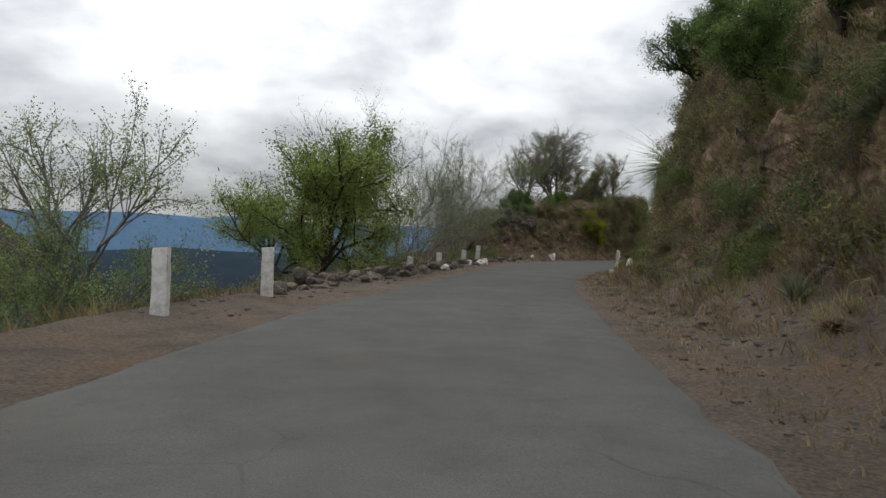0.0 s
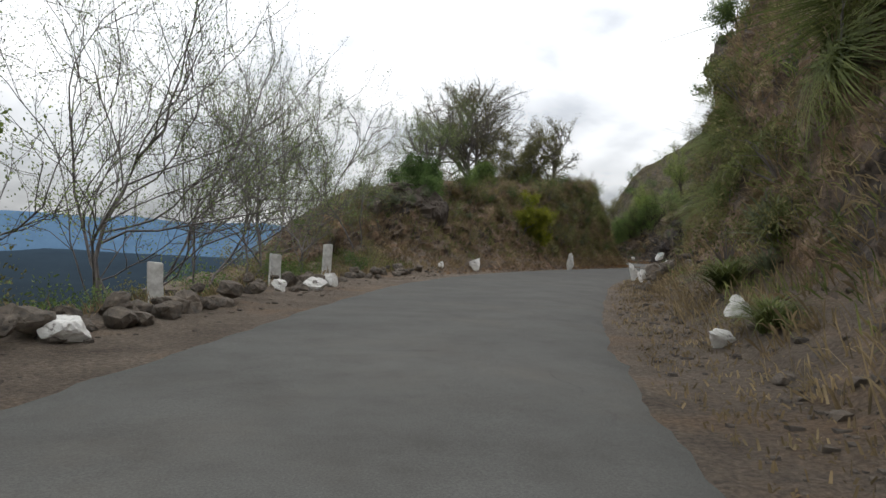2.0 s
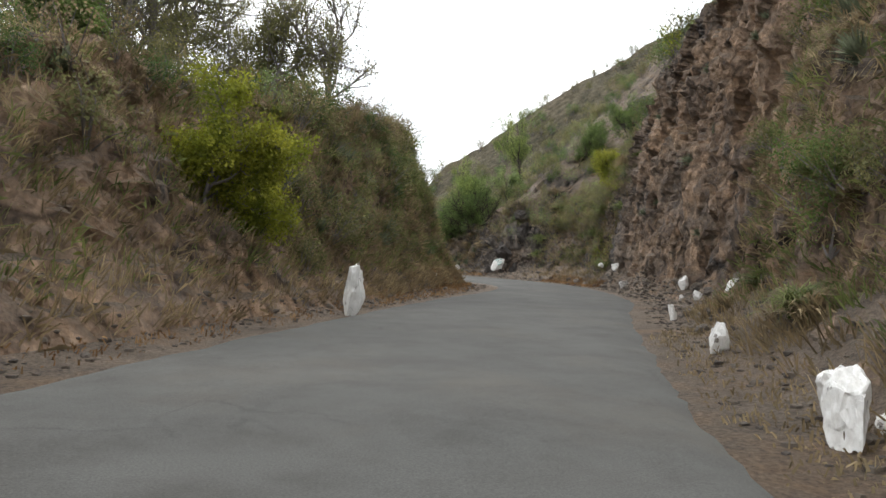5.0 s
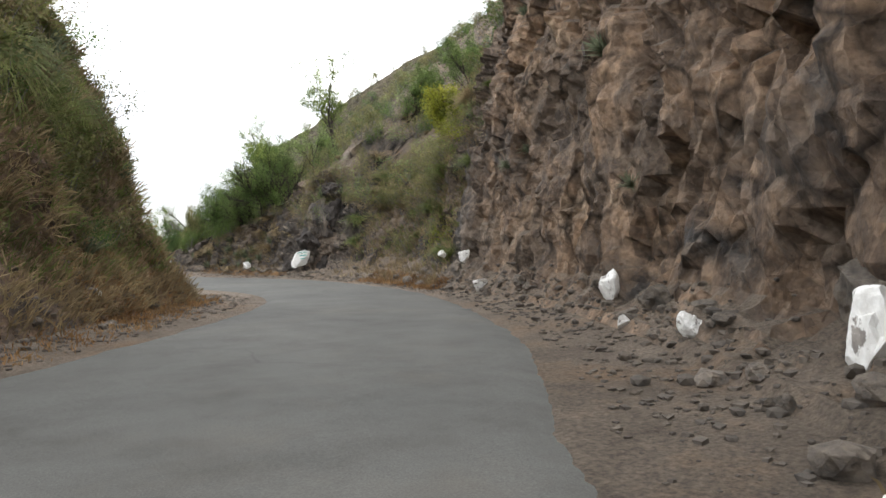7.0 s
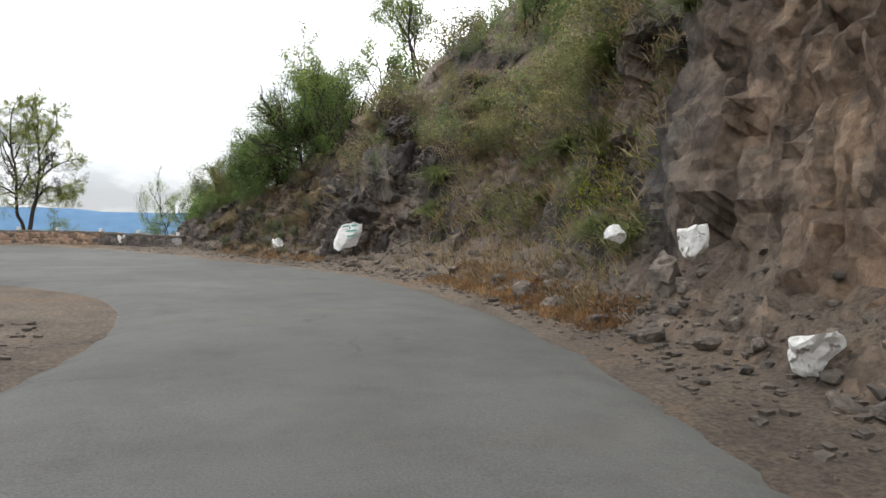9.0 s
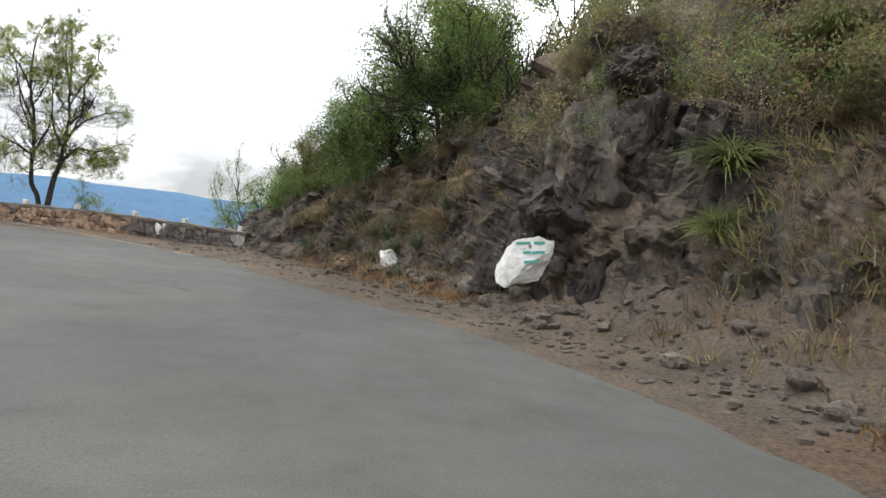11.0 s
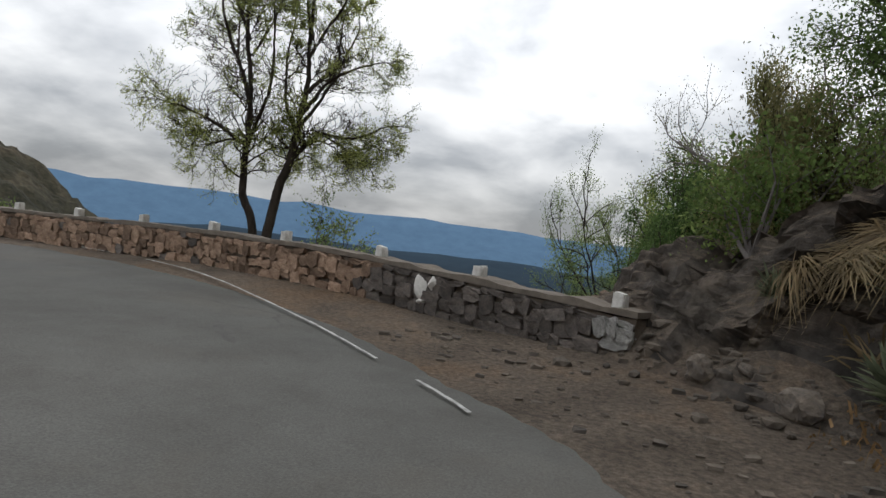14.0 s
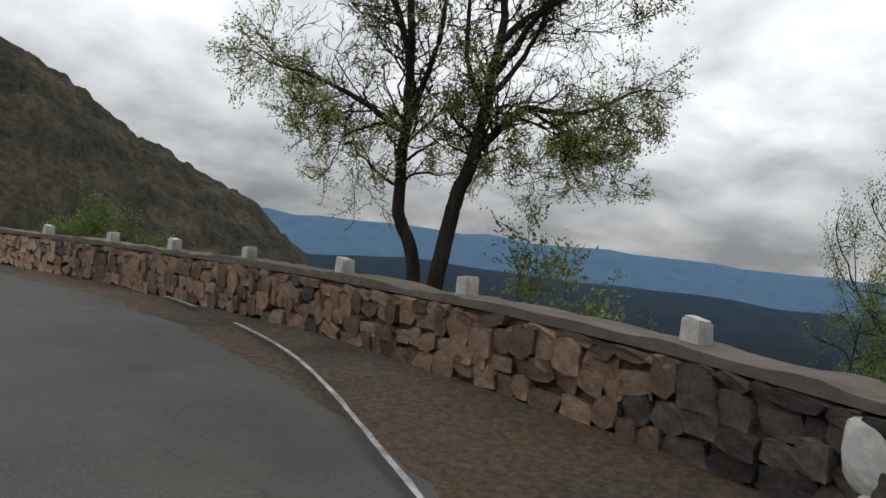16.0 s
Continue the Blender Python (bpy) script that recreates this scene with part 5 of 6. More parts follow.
for k, zn, seed, h, per, mat, lx in ((9.0, 3.03, 81, 5.6, 3, M_LEAF_PALE, -0.3), (9.5, 3.06, 82, 4.6, 3, M_LEAF_PALE, -0.1), (6.2, 3.02, 83, 4.2, 5, M_LEAF_GREEN, -0.4), (6.7, 3.05, 84, 4.0, 5, M_LEAF_GREEN, -0.2),
                                     (5.4, 3.0, 85, 2.8, 6, M_LEAF_GREEN, -0.3), (3.4, 2.6, 86, 3.0, 7, M_LEAF_GREEN, -0.3), (4.4, 3.0, 87, 2.6, 6, M_LEAF_GREEN, -0.3), (7.6, 3.05, 88, 3.4, 6, M_LEAF_DARK, 0),
                                     (8.4, 2.8, 89, 2.6, 7, M_LEAF_GREEN, -0.4), (11.7, 3.02, 185, 4.6, 4, M_LEAF_PALE, -0.3), (12.3, 3.04, 186, 5.0, 4, M_LEAF_PALE, -0.2), (12.9, 3.03, 187, 4.4, 4, M_LEAF_PALE, -0.3), (10.1, 3.0, 90, 3.4, 7, M_LEAF_GREEN, -0.2), (9.4, 2.85, 93, 2.6, 7, M_LEAF_GREEN, -0.3)):
    q = brink(RIGHT_GRID, RIGHT_ZONE, k, zn)
    tree("tree", *q, seed, h, 0.06, mat, M_BARK_DARK, "young tree clinging to the top of the road cut", 0.07, per, 0.11, 2, lean=(lx, 0), **THIN)
for k, zn, seed, h in ((3.0, 2.85, 181, 2.6), (4.0, 3.0, 182, 2.8), (5.2, 3.0, 183, 2.8), (6.4, 3.02, 184, 3.0)):
    q = brink(RIGHT_GRID, RIGHT_ZONE, k, zn)
    tree("tree", *q, seed, h, 0.08, M_LEAF_DARK if seed % 2 else M_LEAF_GREEN, M_BARK_DARK, "leafy tree leaning out from the top of the bank", 0.07, 5, 0.13, 3, lean=(-0.4, 0), **THIN)
for x, y, seed, h, per, mat in ((38.6, 86.3, 91, 7.0, 6, M_LEAF_FRESH), (34.9, 87.9, 99, 5.6, 5, M_LEAF_FRESH), (36.6, 70.6, 92, 3.4, 6, M_LEAF_YELLOW), (36.4, 84.5, 94, 3.4, 5, M_LEAF_PALE), (41.0, 82.0, 95, 4.4, 5, M_LEAF_GREEN),
                                (35.6, 88.8, 97, 4.0, 5, M_LEAF_PALE), (43.0, 78.0, 98, 4.6, 5, M_LEAF_GREEN)):
    tree("tree", x, y, on_right(x, y), seed, h, 0.06, mat, M_BARK_DARK, "light green young tree on the hillside", 0.09, per, 0.12, 2, **THIN)
# dense trees over the nose of rock
for x, y, seed, h, lx, ly in ((33.5, 85.8, 101, 3.7, -0.3, 0.1), (32.8, 87.6, 102, 3.3, -0.2, 0.1), (34.2, 84.8, 103, 3.6, -0.3, 0.0), (35.4, 87.4, 105, 3.9, -0.2, 0.0)):
    tree("tree", x, y, on_right(x, y), seed, h, 0.085, M_LEAF_GREEN, M_BARK_DARK, "bushy green tree growing over the rock nose", 0.060, 6, 0.12, 3, lean=(lx, ly), kids=(6, 5, 5), levels=3, wander=0.24, rise=0.02, bare=0.3, angle=0.85, shrink=0.58)
tree("tree", 32.3, 88.4, on_right(32.3, 88.4), 107, 3.4, 0.06, M_LEAF_GREEN, M_BARK_DARK, "dark bushy tree hanging over the rock nose", 0.050, 10, 0.14, 3, lean=(-0.2, 0.0), **DENSE)
tree("tree", 32.2, 92.4, on_right(32.2, 92.4), 104, 5.2, 0.07, M_LEAF_OLIVE, M_BARK_GREY, "thin tree with reddish new leaves past the wall", 0.036, 7, 0.10, 3, **THIN)
# down the slope past the wall
for x, y, top, seed, leafy, wide in ((28.1, 106.3, 2.6, 111, M_LEAF_PALE, 0.55), (29.8, 105.0, 3.9, 112, M_LEAF_PALE, 0.6), (31.2, 105.6, 5.4, 114, M_LEAF_PALE, 0.7), (32.6, 104.4, 5.2, 118, M_LEAF_FRESH, 0.8), (30.9, 97.2, 4.0, 120, M_LEAF_DARK, 0.7), (31.9, 98.2, 5.0, 121, M_LEAF_GREEN, 0.8), (30.9, 92.9, 4.1, 122, M_LEAF_DARK, 0.6), (31.6, 91.6, 4.4, 123, M_LEAF_OLIVE, 0.6)):
    z = on_right(x, y)
    ob = tree("tree", x, y, z, seed, top - z, 0.09, leafy, M_BARK_DARK, "dark green bushy tree past the end of the wall" if y < 99 else "pale green open-crowned tree on the slope below the wall", 0.055, 11, 0.10, 2, kids=(7, 6, 5), levels=3, wander=0.24, rise=0.03, bare=0.45, angle=0.85, shrink=0.46)
    size = (top - z) / max(v.co.z for v in ob.children[0].data.vertices)
    ob.scale = (size * wide, size * wide, size)
tree("tree", 23.75, 92.9, on_right(23.75, 92.9), 116, 2.3, 0.022, M_LEAF_PALE, M_BARK_GREY, "thin sapling behind the wall", 0.06, 2, 0.07, 1, **THIN)
tree("tree", 8.5, 99.5, on_right(8.5, 99.5), 117, 4.2, 0.06, M_LEAF_GREEN, M_BARK_GREY, "green bushy tree behind the wall", 0.08, 8, 0.14, 3, **DENSE)

# ---------------------------------------------------------------- undergrowth
S_OLIVE = [shrub(201, 1.3, M_LEAF_OLIVE, M_BARK_GREY, "olive-brown scrub bush on the bank", 0.07, 700), shrub(202, 1.0, M_LEAF_OLIVE, M_BARK_GREY, "olive-brown scrub bush on the bank", 0.06, 600)]
S_GREEN = [shrub(203, 1.2, M_LEAF_GREEN, M_BARK_GREY, "leafy green bush on the bank", 0.050, 1500), shrub(204, 0.9, M_LEAF_DARK, M_BARK_GREY, "dark green bush on the bank", 0.046, 1200)]
S_PALE = [shrub(205, 1.0, M_LEAF_PALE, M_BARK_GREY, "pale green bush on the bank", 0.045, 850)]
S_DRY = [shrub(206, 1.1, M_GRASS_DRY, M_BARK_GREY, "dry brown twiggy bush on the bank", 0.06, 380)]
S_YELLOW = [shrub(207, 1.0, M_LEAF_YELLOW, M_BARK_GREY, "yellow-green bush on the bank", 0.06, 600)]
T_DRY = [tussock(211, 0.75, M_GRASS_DRY, "dry straw-coloured grass tussock", 190), tussock(212, 0.6, M_GRASS_DRY, "dry straw-coloured grass tussock", 160)]
T_GREEN = [tussock(213, 0.9, M_GRASS_GREEN, "arching green grass tussock", 260), tussock(214, 1.1, M_GRASS_GREEN, "arching green grass tussock", 280)]
T_HANG = [tussock(217, 1.5, M_GRASS_GREEN, "hanging green grass tussock on the rock edge", 330, 1.9)]
T_ROSE = [tussock(215, 0.5, M_ROSETTE, "spiky grey-green rosette plant on the rock", 60, 0.25, 0.022, "rosette_plant"), tussock(216, 0.65, M_ROSETTE, "spiky grey-green rosette plant on the rock", 70, 0.3, 0.026, "rosette_plant")]

p, n = pick(RIGHT_GRID, RIGHT_ZONE, 1.15, 10.8, 1.7, 3.08, 125)
strew(S_OLIVE + S_DRY + S_GREEN[:1] + S_OLIVE, p, 0.7, 1.4, 0.4, n)
p, n = pick(RIGHT_GRID, RIGHT_ZONE, 1.15, 10.8, 2.95, 3.35, 100)
carpet("undergrowth", "thick scrub along the top of the cut", S_OLIVE + S_DRY + S_GREEN[1:], p, 0.9, 1.7, 0.3, n)
p, n = pick(RIGHT_GRID, RIGHT_ZONE, 1.15, 10.8, 1.2, 2.8, 90)
strew(T_DRY + T_GREEN, p, 0.7, 1.4, 0.4, n)
p, n = pick(RIGHT_GRID, RIGHT_ZONE, 1.15, 10.8, 1.3, 2.6, 44)
strew(T_ROSE, p, 0.8, 1.5, 0.6, n)
p, n = pick(RIGHT_GRID, RIGHT_ZONE, 1.15, 3.6, 1.2, 2.2, 14)
strew(T_ROSE + S_GREEN[1:] + S_OLIVE, p, 0.9, 1.3, 0.5, n)
p, n = pick(RIGHT_GRID, RIGHT_ZONE, 4.6, 8.4, 2.15, 2.6, 16)
strew(T_HANG, p, 0.8, 1.2, 0.7, n)
p, n = pick(RIGHT_GRID, RIGHT_ZONE, 11.0, 14.4, 1.8, 3.0, 26)
strew(T_ROSE, p, 0.5, 0.9, 0.7, n)
p, n = pick(RIGHT_GRID, RIGHT_ZONE, 11.0, 14.4, 3.0, 3.2, 24)
strew(S_OLIVE + T_DRY + T_GREEN, p, 0.7, 1.4, 0.4, n)
p, n = pick(RIGHT_GRID, RIGHT_ZONE, 14.5, 16.6, 1.6, 3.05, 40)
strew(S_OLIVE + S_DRY + T_GREEN + S_YELLOW, p, 0.6, 1.3, 0.5, n)
p, n = pick(RIGHT_GRID, RIGHT_ZONE, 14.3, 15.2, 2.0, 3.1, 14)
strew(T_GREEN, p, 0.45, 0.8, 0.45, n)
p, n = pick(RIGHT_GRID, RIGHT_ZONE, 9.6, 14.6, 3.0, 3.5, 170)
carpet("undergrowth", "green and olive scrub above the rock cut", S_GREEN + S_OLIVE + S_PALE + S_YELLOW + S_DRY, p, 0.8, 1.9, 0.3, n)
p, n = pick(RIGHT_GRID, RIGHT_ZONE, 14.4, 17.4, 2.3, 3.45, 200)
carpet("undergrowth", "brown and olive scrub over the broken slope", S_DRY + S_OLIVE + S_DRY + T_DRY + S_PALE, p, 0.6, 1.4, 0.4, n)
p, n = pick(RIGHT_GRID, RIGHT_ZONE, 14.5, 18.6, 3.04, 3.6, 240)
carpet("undergrowth", "thick green and brown scrub on the hillside", S_GREEN + S_OLIVE + S_PALE + S_DRY + S_OLIVE, p, 0.8, 1.7, 0.3, n)
p, n = pick(RIGHT_GRID, RIGHT_ZONE, 14.9, 16.6, 2.2, 3.15, 60)
carpet("undergrowth", "dry scrub and grass on the rocky slope", S_OLIVE + S_DRY + S_OLIVE + T_DRY, p, 0.5, 1.1, 0.5, n)
p, n = pick(RIGHT_GRID, RIGHT_ZONE, 18.0, 19.4, 2.9, 3.2, 26)
strew(S_GREEN[:1] + S_PALE, p, 0.8, 1.4, 0.3, n)
p, n = pick(RIGHT_GRID, RIGHT_ZONE, 17.65, 19.1, 1.5, 3.0, 30)
strew(S_DRY + T_ROSE + S_OLIVE + T_ROSE, p, 0.5, 1.0, 0.5, n)
p, n = pick(LEFT_GRID, LEFT_ZONE, 8.6, 13.8, 1.6, 3.05, 80)
strew(S_OLIVE + S_DRY + T_DRY + S_OLIVE + T_ROSE, p, 0.7, 1.4, 0.4, n)
p, n = pick(LEFT_GRID, LEFT_ZONE, 9.2, 13.8, 2.9, 3.2, 46)
strew(S_GREEN + S_OLIVE + T_DRY + S_PALE, p, 0.8, 1.6, 0.3, n)
p, n = pick(LEFT_GRID, LEFT_ZONE, 9.0, 13.4, 1.8, 2.9, 46)
strew(S_GREEN[1:] + S_PALE + S_OLIVE + T_ROSE + T_ROSE, p, 0.7, 1.2, 0.5, n)
p, n = pick(LEFT_GRID, LEFT_ZONE, 9.4, 13.2, 2.75, 3.12, 120)
carpet("crest_grass", "straw-coloured grass along the crest of the knoll", T_DRY + S_DRY[:1], p, 0.7, 1.2, 0.4, n)
p, n = pick(LEFT_GRID, LEFT_ZONE, 10.0, 12.6, 2.2, 2.9, 12)
strew(T_HANG + T_GREEN, p, 0.6, 1.0, 0.7, n)
p, n = pick(LEFT_GRID, LEFT_ZONE, 12.6, 13.6, 2.2, 2.9, 14)
strew(T_HANG, p, 0.4, 0.75, 0.7, n)
p, n = pick(LEFT_GRID, LEFT_ZONE, 6.4, 10.5, 2.6, 3.5, 150)
carpet("undergrowth", "scrub on the flank of the knoll towards the valley", S_OLIVE + S_DRY + S_GREEN[1:] + S_OLIVE, p, 0.5, 0.95, 0.2, n)
p, n = pick(LEFT_GRID, LEFT_ZONE, 17.5, 23.4, 2.0, 3.8, 200)
carpet("undergrowth", "thick scrub on the slope inside the bend", S_OLIVE + S_GREEN[1:] + S_PALE + S_OLIVE, p, 1.3, 3.0, 0.2, n)
p, n = pick(LEFT_GRID, LEFT_ZONE, 1.6, 7.5, 2.7, 3.4, 120)
carpet("undergrowth", "scrub far down the valley slope", S_OLIVE + S_GREEN + S_PALE, p, 1.2, 2.2, 0.2, n)
p, n = pick(LEFT_GRID, LEFT_ZONE, 2.6, 7.4, 1.75, 2.25, 60)
strew(S_PALE + S_GREEN + S_OLIVE, p, 0.8, 1.4, 0.2, n)
p, n = pick(LEFT_GRID, LEFT_ZONE, 1.6, 8.0, 1.4, 2.7, 90)
carpet("undergrowth", "scrub on the valley slope below the posts", S_OLIVE + S_GREEN + S_DRY + S_PALE, p, 0.6, 1.2, 0.2, n)
hg = np.array(hv).reshape(len(rb), 56, 3)
hi, hj = SPOT.integers(8, len(rb), 420), SPOT.integers(4, 40, 420)
carpet("undergrowth", "scattered scrub over the hill above the road", S_OLIVE + S_DRY + S_GREEN[1:] + S_OLIVE, hg[hi, hj], 1.6, 4.0)
p, n = pick(RIGHT_GRID, RIGHT_ZONE, 20.0, 22.0, 2.0, 2.8, 16)
strew(S_GREEN + S_PALE, p, 0.6, 1.0, 0.2, n)

blades("dry_grass", "dry straw grass over the banks", M_GRASS_DRY, [
    (RIGHT_GRID, RIGHT_ZONE, 1.15, 10.8, 0.9, 3.06, 9600), (LEFT_GRID, LEFT_ZONE, 8, 14, 0.9, 3.1, 7500), (LEFT_GRID, LEFT_ZONE, 1.6, 8, 0.9, 2.4, 3500),
    (RIGHT_GRID, RIGHT_ZONE, 14.4, 16.5, 0.9, 3.2, 2000), (RIGHT_GRID, RIGHT_ZONE, 17.6, 19.0, 1.2, 3.1, 320)], 0.34)
blades("green_grass", "green grass among the scrub", M_GRASS_GREEN, [
    (RIGHT_GRID, RIGHT_ZONE, 1.15, 10.8, 1.4, 3.1, 3200), (LEFT_GRID, LEFT_ZONE, 8.5, 14, 1.5, 3.1, 2600), (LEFT_GRID, LEFT_ZONE, 1.6, 8, 1.2, 2.6, 2600), (RIGHT_GRID, RIGHT_ZONE, 14.4, 16.4, 1.8, 3.3, 700)], 0.36)
blades("rust_grass", "rust-coloured dry litter along the road edges", M_GRASS_RUST, [
    (RIGHT_GRID, RIGHT_ZONE, 14.2, 15.8, 0.5, 1.35, 1100), (RIGHT_GRID, RIGHT_ZONE, 17.3, 18.9, 0.75, 1.4, 420), (LEFT_GRID, LEFT_ZONE, 12.4, 14.4, 0.6, 1.9, 1300), (LEFT_GRID, LEFT_ZONE, 8, 13, 0.3, 1.0, 500)], 0.09, 1.0)
blades("dry_litter", "short brown litter along the road edge", M_GRASS_DRY, [(RIGHT_GRID, RIGHT_ZONE, 1.15, 10.2, 0.2, 1.1, 1700)], 0.07, 1.2)

# ---------------------------------------------------------------- loose stones
ST = [boulder_geo(400 + i, 2, 0.5).mesh("stone", M_ROCK) for i in range(8)]


def stones(name, label, places, lo, hi, group):
    for q in places:
        ob = new(name, ST[int(SPOT.integers(8))])
        s = SPOT.uniform(lo, hi)
        ob.matrix_basis = pose(q[0], q[1], q[2] - 0.22 * s, SPOT.uniform(-15, 15), SPOT.uniform(-15, 15), SPOT.uniform(0, 360)) @ Matrix.Diagonal((s * SPOT.uniform(0.9, 1.5), s, s * SPOT.uniform(0.6, 0.95), 1))
        tagged(ob, label, "stone", group)


def crag_geo(seed):
    """A broken mass of rock about one unit across, its foot at z = 0."""
    bm = bmesh.new()
    bmesh.ops.create_icosphere(bm, subdivisions=5, radius=0.5)
    rng = random.Random(seed)
    cuts = []
    for _ in range(8):
        d = Vector((rng.gauss(0, 1), rng.gauss(0, 1), rng.gauss(0, 0.8))).normalized()
        cuts.append((d, rng.uniform(0.30, 0.43)))
    off = Vector((seed * 3.7, seed * 1.3, seed * 2.1))
    for v in bm.verts:
        for d, h in cuts:
            over = v.co.dot(d) - h
            if over > 0:
                v.co -= d * over
        u = v.co + off
        bend = Vector((0.12, 0.12, 0.12)) * fractal(u * 3.0, 2)
        v.co += v.co.normalized() * (block(u + bend, Vector((2.6, 2.6, 1.8)), 0.085, 0.5) + block(u + bend, Vector((6.0, 6.0, 4.5)), 0.035, 0.7) + block(u, Vector((13.0, 13.0, 10.0)), 0.014, 0.9) + 0.035 * fractal(u * 5.0, 4))
    low = min(v.co.z for v in bm.verts)
    for v in bm.verts:
        v.co.z -= low
    g = Geo()
    g.add([v.co[:] for v in bm.verts], [[l.index for l in f.verts] for f in bm.faces])
    bm.free()
    return g


# rock outcrop crowning the knoll
out = thing("rock_outcrop", 5.9, 40.9, 0.0, "dark weathered rock outcrop with a boulder on top", "rock")
M_OUT = mat_stone("dark_outcrop_rock", (0.05, 0.045, 0.042), (0.115, 0.095, 0.08), (0.20, 0.165, 0.135), 1.2, 0.15)
for i, (x, y, z, a, b, h, tz) in enumerate(((0, 0, 1.2, 3.0, 2.4, 2.4, 20), (-0.9, -0.7, 0.6, 2.2, 1.8, 2.2, 60), (1.1, 0.3, 1.4, 2.2, 2.0, 2.2, 110), (-0.1, 0.0, 3.2, 1.7, 1.2, 0.85, 40), (0.9, 0.4, 3.2, 1.3, 1.0, 0.7, 80), (-0.5, -0.6, 2.5, 1.2, 1.0, 0.8, 10))):
    ob = part("rock", crag_geo(500 + i), M_OUT, out)
    ob.matrix_basis = pose(x, y, z, 0, 6 * (i % 3 - 1), tz) @ Matrix.Diagonal((a * 1.25, b * 1.25, h * 1.25, 1))

nose = thing("rock_outcrop", 30.5, 88.9, 0.0, "dark grey broken rock nose beside the end of the wall", "rock")
# dark grey rock, base colour taken darker to hold the shade of overhanging trees
M_NOSE = mat_stone("grey_rock_with_painted_shade", (0.034, 0.031, 0.030), (0.075, 0.065, 0.059), (0.15, 0.13, 0.113), 1.6, 0.12)
for i, (x, y, z, a, b, h, tz) in enumerate(((-0.45, 0.25, -0.2, 1.1, 1.3, 1.35, 15), (0.25, -0.05, -0.2, 1.5, 1.4, 1.95, 50), (1.05, -0.55, -0.2, 1.6, 1.5, 2.3, 100), (0.7, 0.6, 0.2, 1.5, 1.3, 1.5, 30),
                                            (1.7, -1.5, -0.2, 1.4, 1.3, 2.0, 70), (0.2, -0.75, -0.2, 0.9, 0.8, 0.9, 140), (1.4, 0.1, 0.7, 1.5, 1.3, 1.4, 10), (-0.75, -0.35, -0.25, 0.6, 0.5, 0.6, 60))):
    ob = part("rock", crag_geo(540 + i), M_NOSE, nose)
    ob.matrix_basis = pose(x, y, z, 0, 7 * (i % 3 - 1), tz) @ Matrix.Diagonal((a, b, h * 0.66, 1))
m_pale, nt_p, b_p = material("pale_streaked_rock", 0.92)
c_p = mramp(nt_p, mnoise(nt_p, 1.6, 8, 0.65, stretch=(1.6, 1.6, 0.35), dist=0.5), [(0.38, (0.065, 0.060, 0.057)), (0.52, (0.14, 0.12, 0.105)), (0.64, (0.27, 0.225, 0.18)), (0.78, (0.42, 0.36, 0.29))])
nt_p.links.new(c_p, b_p.inputs["Base Color"])
mbump(nt_p, b_p, mnoise(nt_p, 9, 9, 0.75), 0.9, 0.05)
face = thing("rock_outcrop", 33.95, 79.7, 0.0, "grey rock face with a pale weathered streak above the painted slab", "rock")
for i, (x, y, z, a, b, h, tz, m) in enumerate(((0.70, 0.10, 1.8, 2.0, 1.7, 2.7, 35, m_pale), (1.40, -0.5, 2.0, 1.7, 1.5, 2.2, 25, M_NOSE), (1.25, 0.1, 4.0, 1.9, 1.5, 1.0, 40, M_NOSE), (0.40, 0.35, 0.9, 2.3, 1.5, 1.8, 40, M_NOSE),
                                               (-0.75, 0.75, -0.1, 1.0, 0.9, 1.1, 80, M_NOSE), (0.65, -0.45, -0.1, 1.1, 1.0, 1.6, 10, M_NOSE), (1.7, -1.2, 0.1, 1.2, 1.1, 1.5, 60, M_NOSE))):
    ob = part("rock", crag_geo(580 + i), m, face, "pale streaked rock" if m is m_pale else "")
    ob.matrix_basis = pose(x, y, z, 0, 7 * (i % 3 - 1), tz) @ Matrix.Diagonal((a, b, h, 1))
tree("tree", 33.2, 84.3, on_right(33.2, 84.3), 108, 4.8, 0.085, M_LEAF_FRESH, M_BARK_DARK, "dark leaning tree with few leaves over the bank", 0.05, 1, 0.1, 2, lean=(-0.35, -0.1), **BARE)
hang = thing("rock_outcrop", 21.6, 39.6, 0.0, "dark brown rock overhang high on the bank", "rock")
for i, (x, y, z, a, b, h, tz) in enumerate(((0.3, 0.2, 7.8, 3.2, 3.0, 4.6, 20), (0.6, -2.2, 8.2, 3.4, 3.0, 4.6, 70), (0.4, -4.6, 8.4, 3.2, 3.2, 4.4, 120), (1.9, 0.6, 9.6, 3.4, 3.0, 4.0, 40))):
    ob = part("rock", crag_geo(560 + i), M_OUT, hang)
    ob.matrix_basis = pose(x, y, z, 0, 7 * (i % 3 - 1), tz) @ Matrix.Diagonal((a, b, h, 1))
for k, zn, s in ((7.05, 2.3, 0.95), (7.2, 2.15, 0.9), (6.9, 2.12, 0.85), (7.35, 2.3, 0.8)):
    q = brink(RIGHT_GRID, RIGHT_ZONE, k, zn)
    c = copy_thing(T_HANG[0], pose(*q, 0, -25, 60 * k))
    c.scale = (s, s, s)

for x, y, z, sz, lean in ((5.0, 39.6, 3.3, 1.0, -60), (5.7, 39.3, 3.1, 1.2, -65), (6.5, 39.3, 3.2, 1.0, -60), (7.2, 39.8, 3.5, 1.0, -55), (6.0, 39.6, 3.8, 0.9, -50)):
    c = copy_thing(T_ROSE[1], pose(x, y, z, -lean, 0, 40 * x))
    c.scale = (sz, sz, sz)
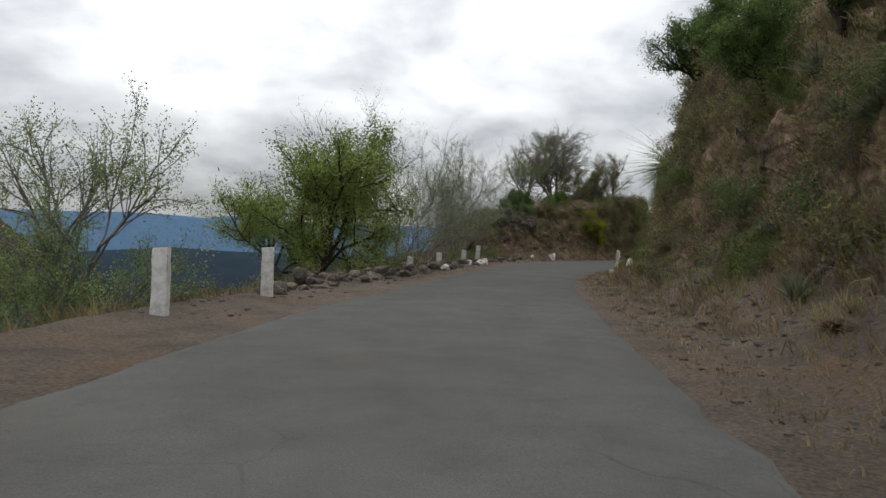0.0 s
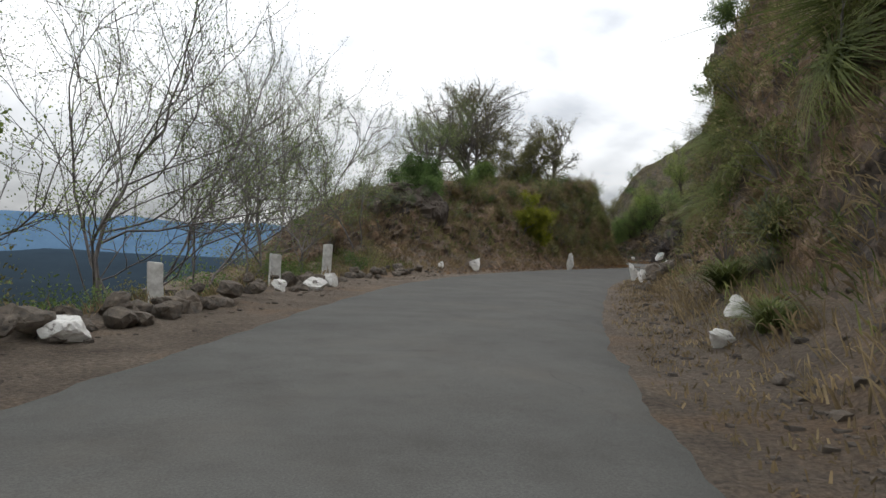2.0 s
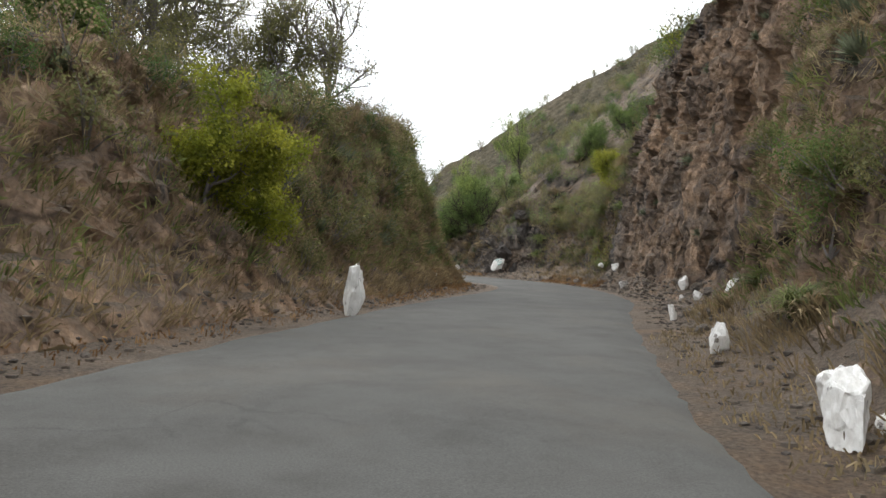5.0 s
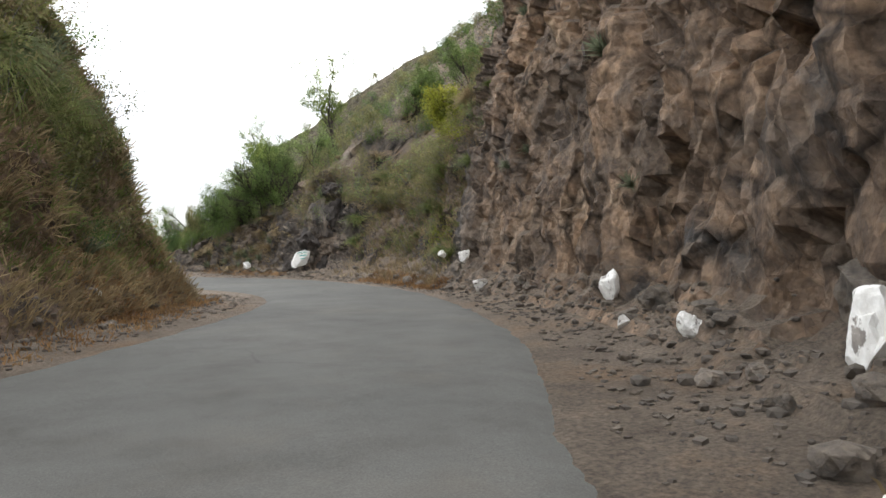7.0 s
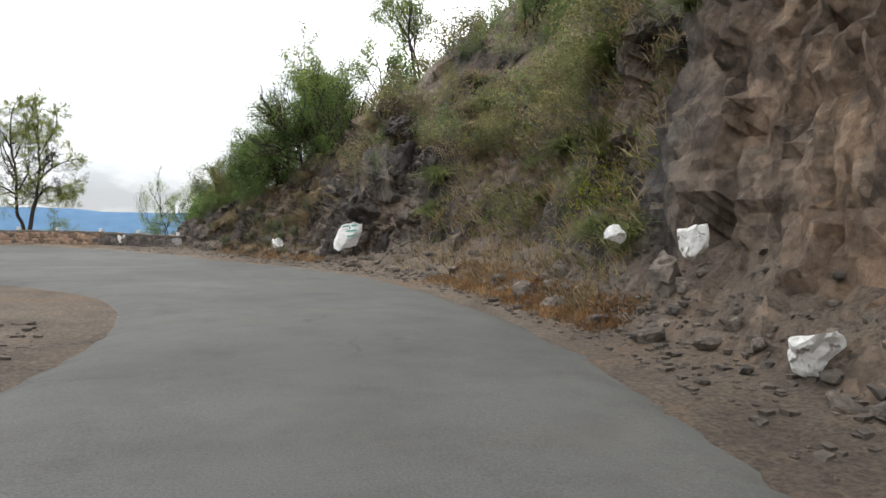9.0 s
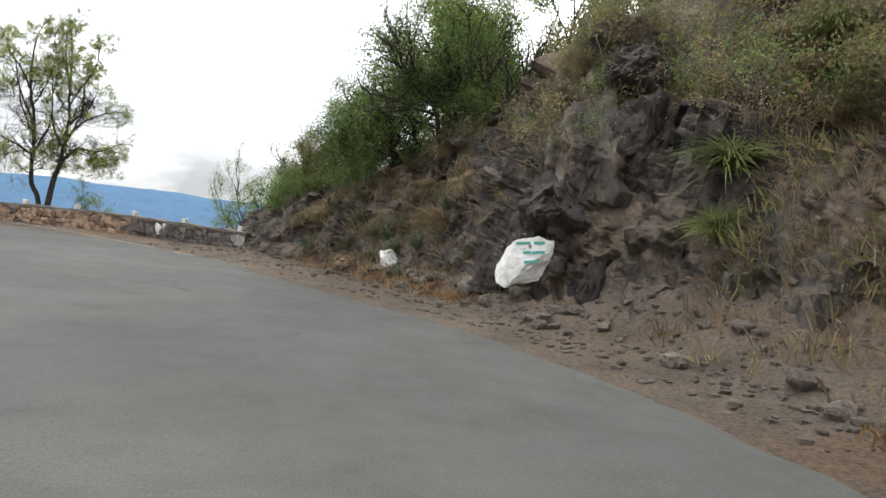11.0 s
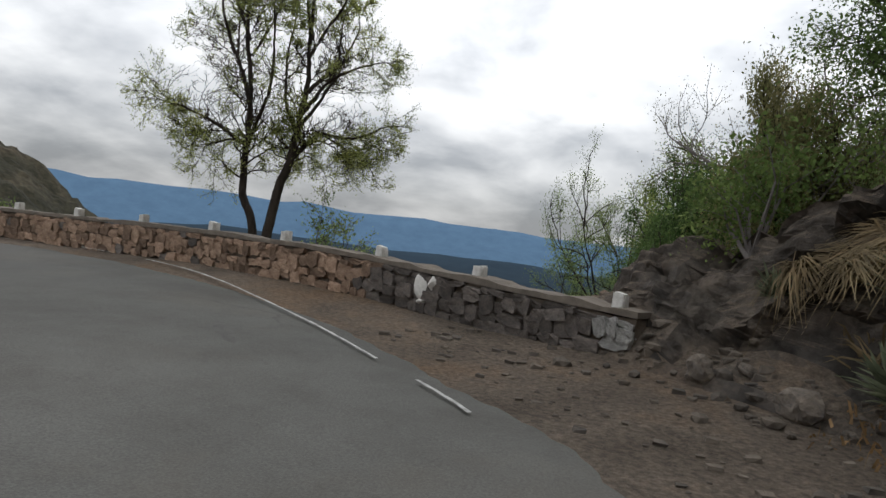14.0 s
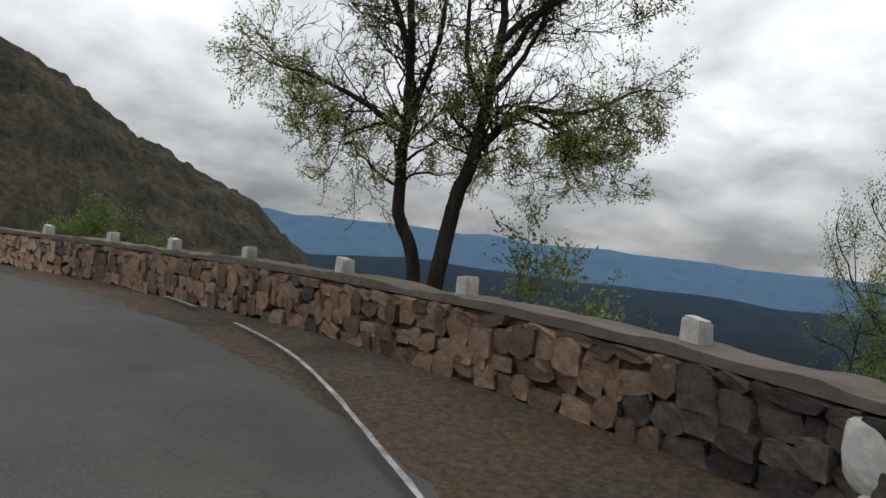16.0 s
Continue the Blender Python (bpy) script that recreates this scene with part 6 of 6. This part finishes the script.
p, n = pick(RIGHT_GRID, RIGHT_ZONE, 17.5, 19.3, 1.6, 2.9, 18)
strew([tussock(218, 0.5, M_GRASS_DRY, "drooping dry straw grass on the shaded bank", 300, 1.6, 0.005), tussock(219, 0.4, M_GRASS_DRY, "drooping dry straw grass on the shaded bank", 260, 1.8, 0.005)], p, 0.7, 1.5, 0.5, n)
p, n = pick(RIGHT_GRID, RIGHT_ZONE, 17.5, 19.2, 1.3, 2.3, 8)
strew([tussock(220, 0.5, M_ROSETTE, "spiky pale rosette plant at the foot of the bank", 80, 0.35, 0.026, "rosette_plant")], p, 0.7, 1.2, 0.5, n)
# the tumbled row of stones between the guide posts
row = []
for k in np.arange(2.7, 8.0, 0.036):
    i = int(np.argmin(np.abs(KS - k)))
    if 0.2 < (k * 0.9) % 1 < 0.32:
        continue
    for _ in range(1 if SPOT.random() < 0.7 else 2):
        c = EL[i] - LAT[i] * SPOT.uniform(1.25, 2.15)
        row.append((c[0], c[1], max(float(nearest(LEFT_GRID, *c)[2]), -0.1) + (0.16 if SPOT.random() < 0.25 else 0.0)))
stones("stone", "grey lichened stone in a tumbled row along the verge", row, 0.16, 0.46, "row of verge stones")
p, _ = pick(RIGHT_GRID, RIGHT_ZONE, 10.6, 19.2, 0.7, 1.7, 95)
stones("stone", "brown broken stone fallen from the cliff", p, 0.12, 0.36, "fallen stones")
p, _ = pick(RIGHT_GRID, RIGHT_ZONE, 2.0, 10.6, 0.8, 1.6, 30)
stones("stone", "brown broken stone fallen from the bank", p, 0.10, 0.30, "fallen stones")
p, _ = pick(LEFT_GRID, LEFT_ZONE, 8.0, 14.6, 0.6, 1.3, 16)
stones("stone", "brown broken stone fallen from the bank", p, 0.10, 0.28, "fallen stones")
# a heap of stones at the foot of the bank
heap = []
for _ in range(34):
    r, th = 0.75 * math.sqrt(SPOT.random()), SPOT.uniform(0, 6.28)
    x, y = 14.35 + r * math.cos(th), 28.6 + 1.9 * r * math.sin(th)
    heap.append((x, y, land(x, y) + 0.34 * (1 - r / 0.75)))
stones("stone", "grey stone in a heap at the foot of the bank", heap, 0.16, 0.42, "heap of stones")
# smaller rubble, too much to count
SRC = [boulder_geo(420 + i, 1, 0.5) for i in range(6)]
g = Geo()
for grid, zone, k0, k1, z0, z1, n in ((RIGHT_GRID, RIGHT_ZONE, 1.15, 10.6, 0.5, 2.0, 460), (RIGHT_GRID, RIGHT_ZONE, 10.6, 19.4, 0.4, 2.0, 700), (LEFT_GRID, LEFT_ZONE, 8.0, 14.8, 0.5, 1.7, 260)):
    p, _ = pick(grid, zone, k0, k1, z0, z1, n)
    for q in p:
        src = SRC[int(SPOT.integers(6))]
        sz = 0.05 + 0.13 * SPOT.random() ** 2
        th = SPOT.uniform(0, 6.28)
        turn = np.array([[math.cos(th), -math.sin(th), 0], [math.sin(th), math.cos(th), 0], [0, 0, 1]])
        g.add((np.concatenate(src.v) * [1.3, 1.0, 0.75]) @ turn.T * sz + q - [0, 0, 0.25 * sz], np.concatenate(src.f))
tagged(part("rubble", g, M_ROCK), "small broken stones strewn along the foot of the banks", "rubble", "", "stuff")

g = Geo()
cube = np.array([(x, y, z) for x in (-1, 1) for y in (-1, 1) for z in (-1, 1)], float)
cf = np.array([[0, 1, 3, 2], [4, 6, 7, 5], [0, 4, 5, 1], [2, 3, 7, 6], [0, 2, 6, 4], [1, 5, 7, 3]])
for grid, zone, k0, k1, z0, z1, n in ((RIGHT_GRID, RIGHT_ZONE, 1.15, 19.8, 0.15, 1.7, 3800), (LEFT_GRID, LEFT_ZONE, 2, 15, 0.15, 1.4, 2200)):
    p, _ = pick(grid, zone, k0, k1, z0, z1, n)
    for q in p:
        s = 0.012 + 0.035 * SPOT.random() ** 2
        g.add(q + cube * s * SPOT.uniform(0.5, 1.2, (8, 3)) * [1.2, 1.0, 0.7], cf)
tagged(part("gravel", g, M_ROCK), "loose gravel and stone chips along the verges", "gravel", "", "stuff")
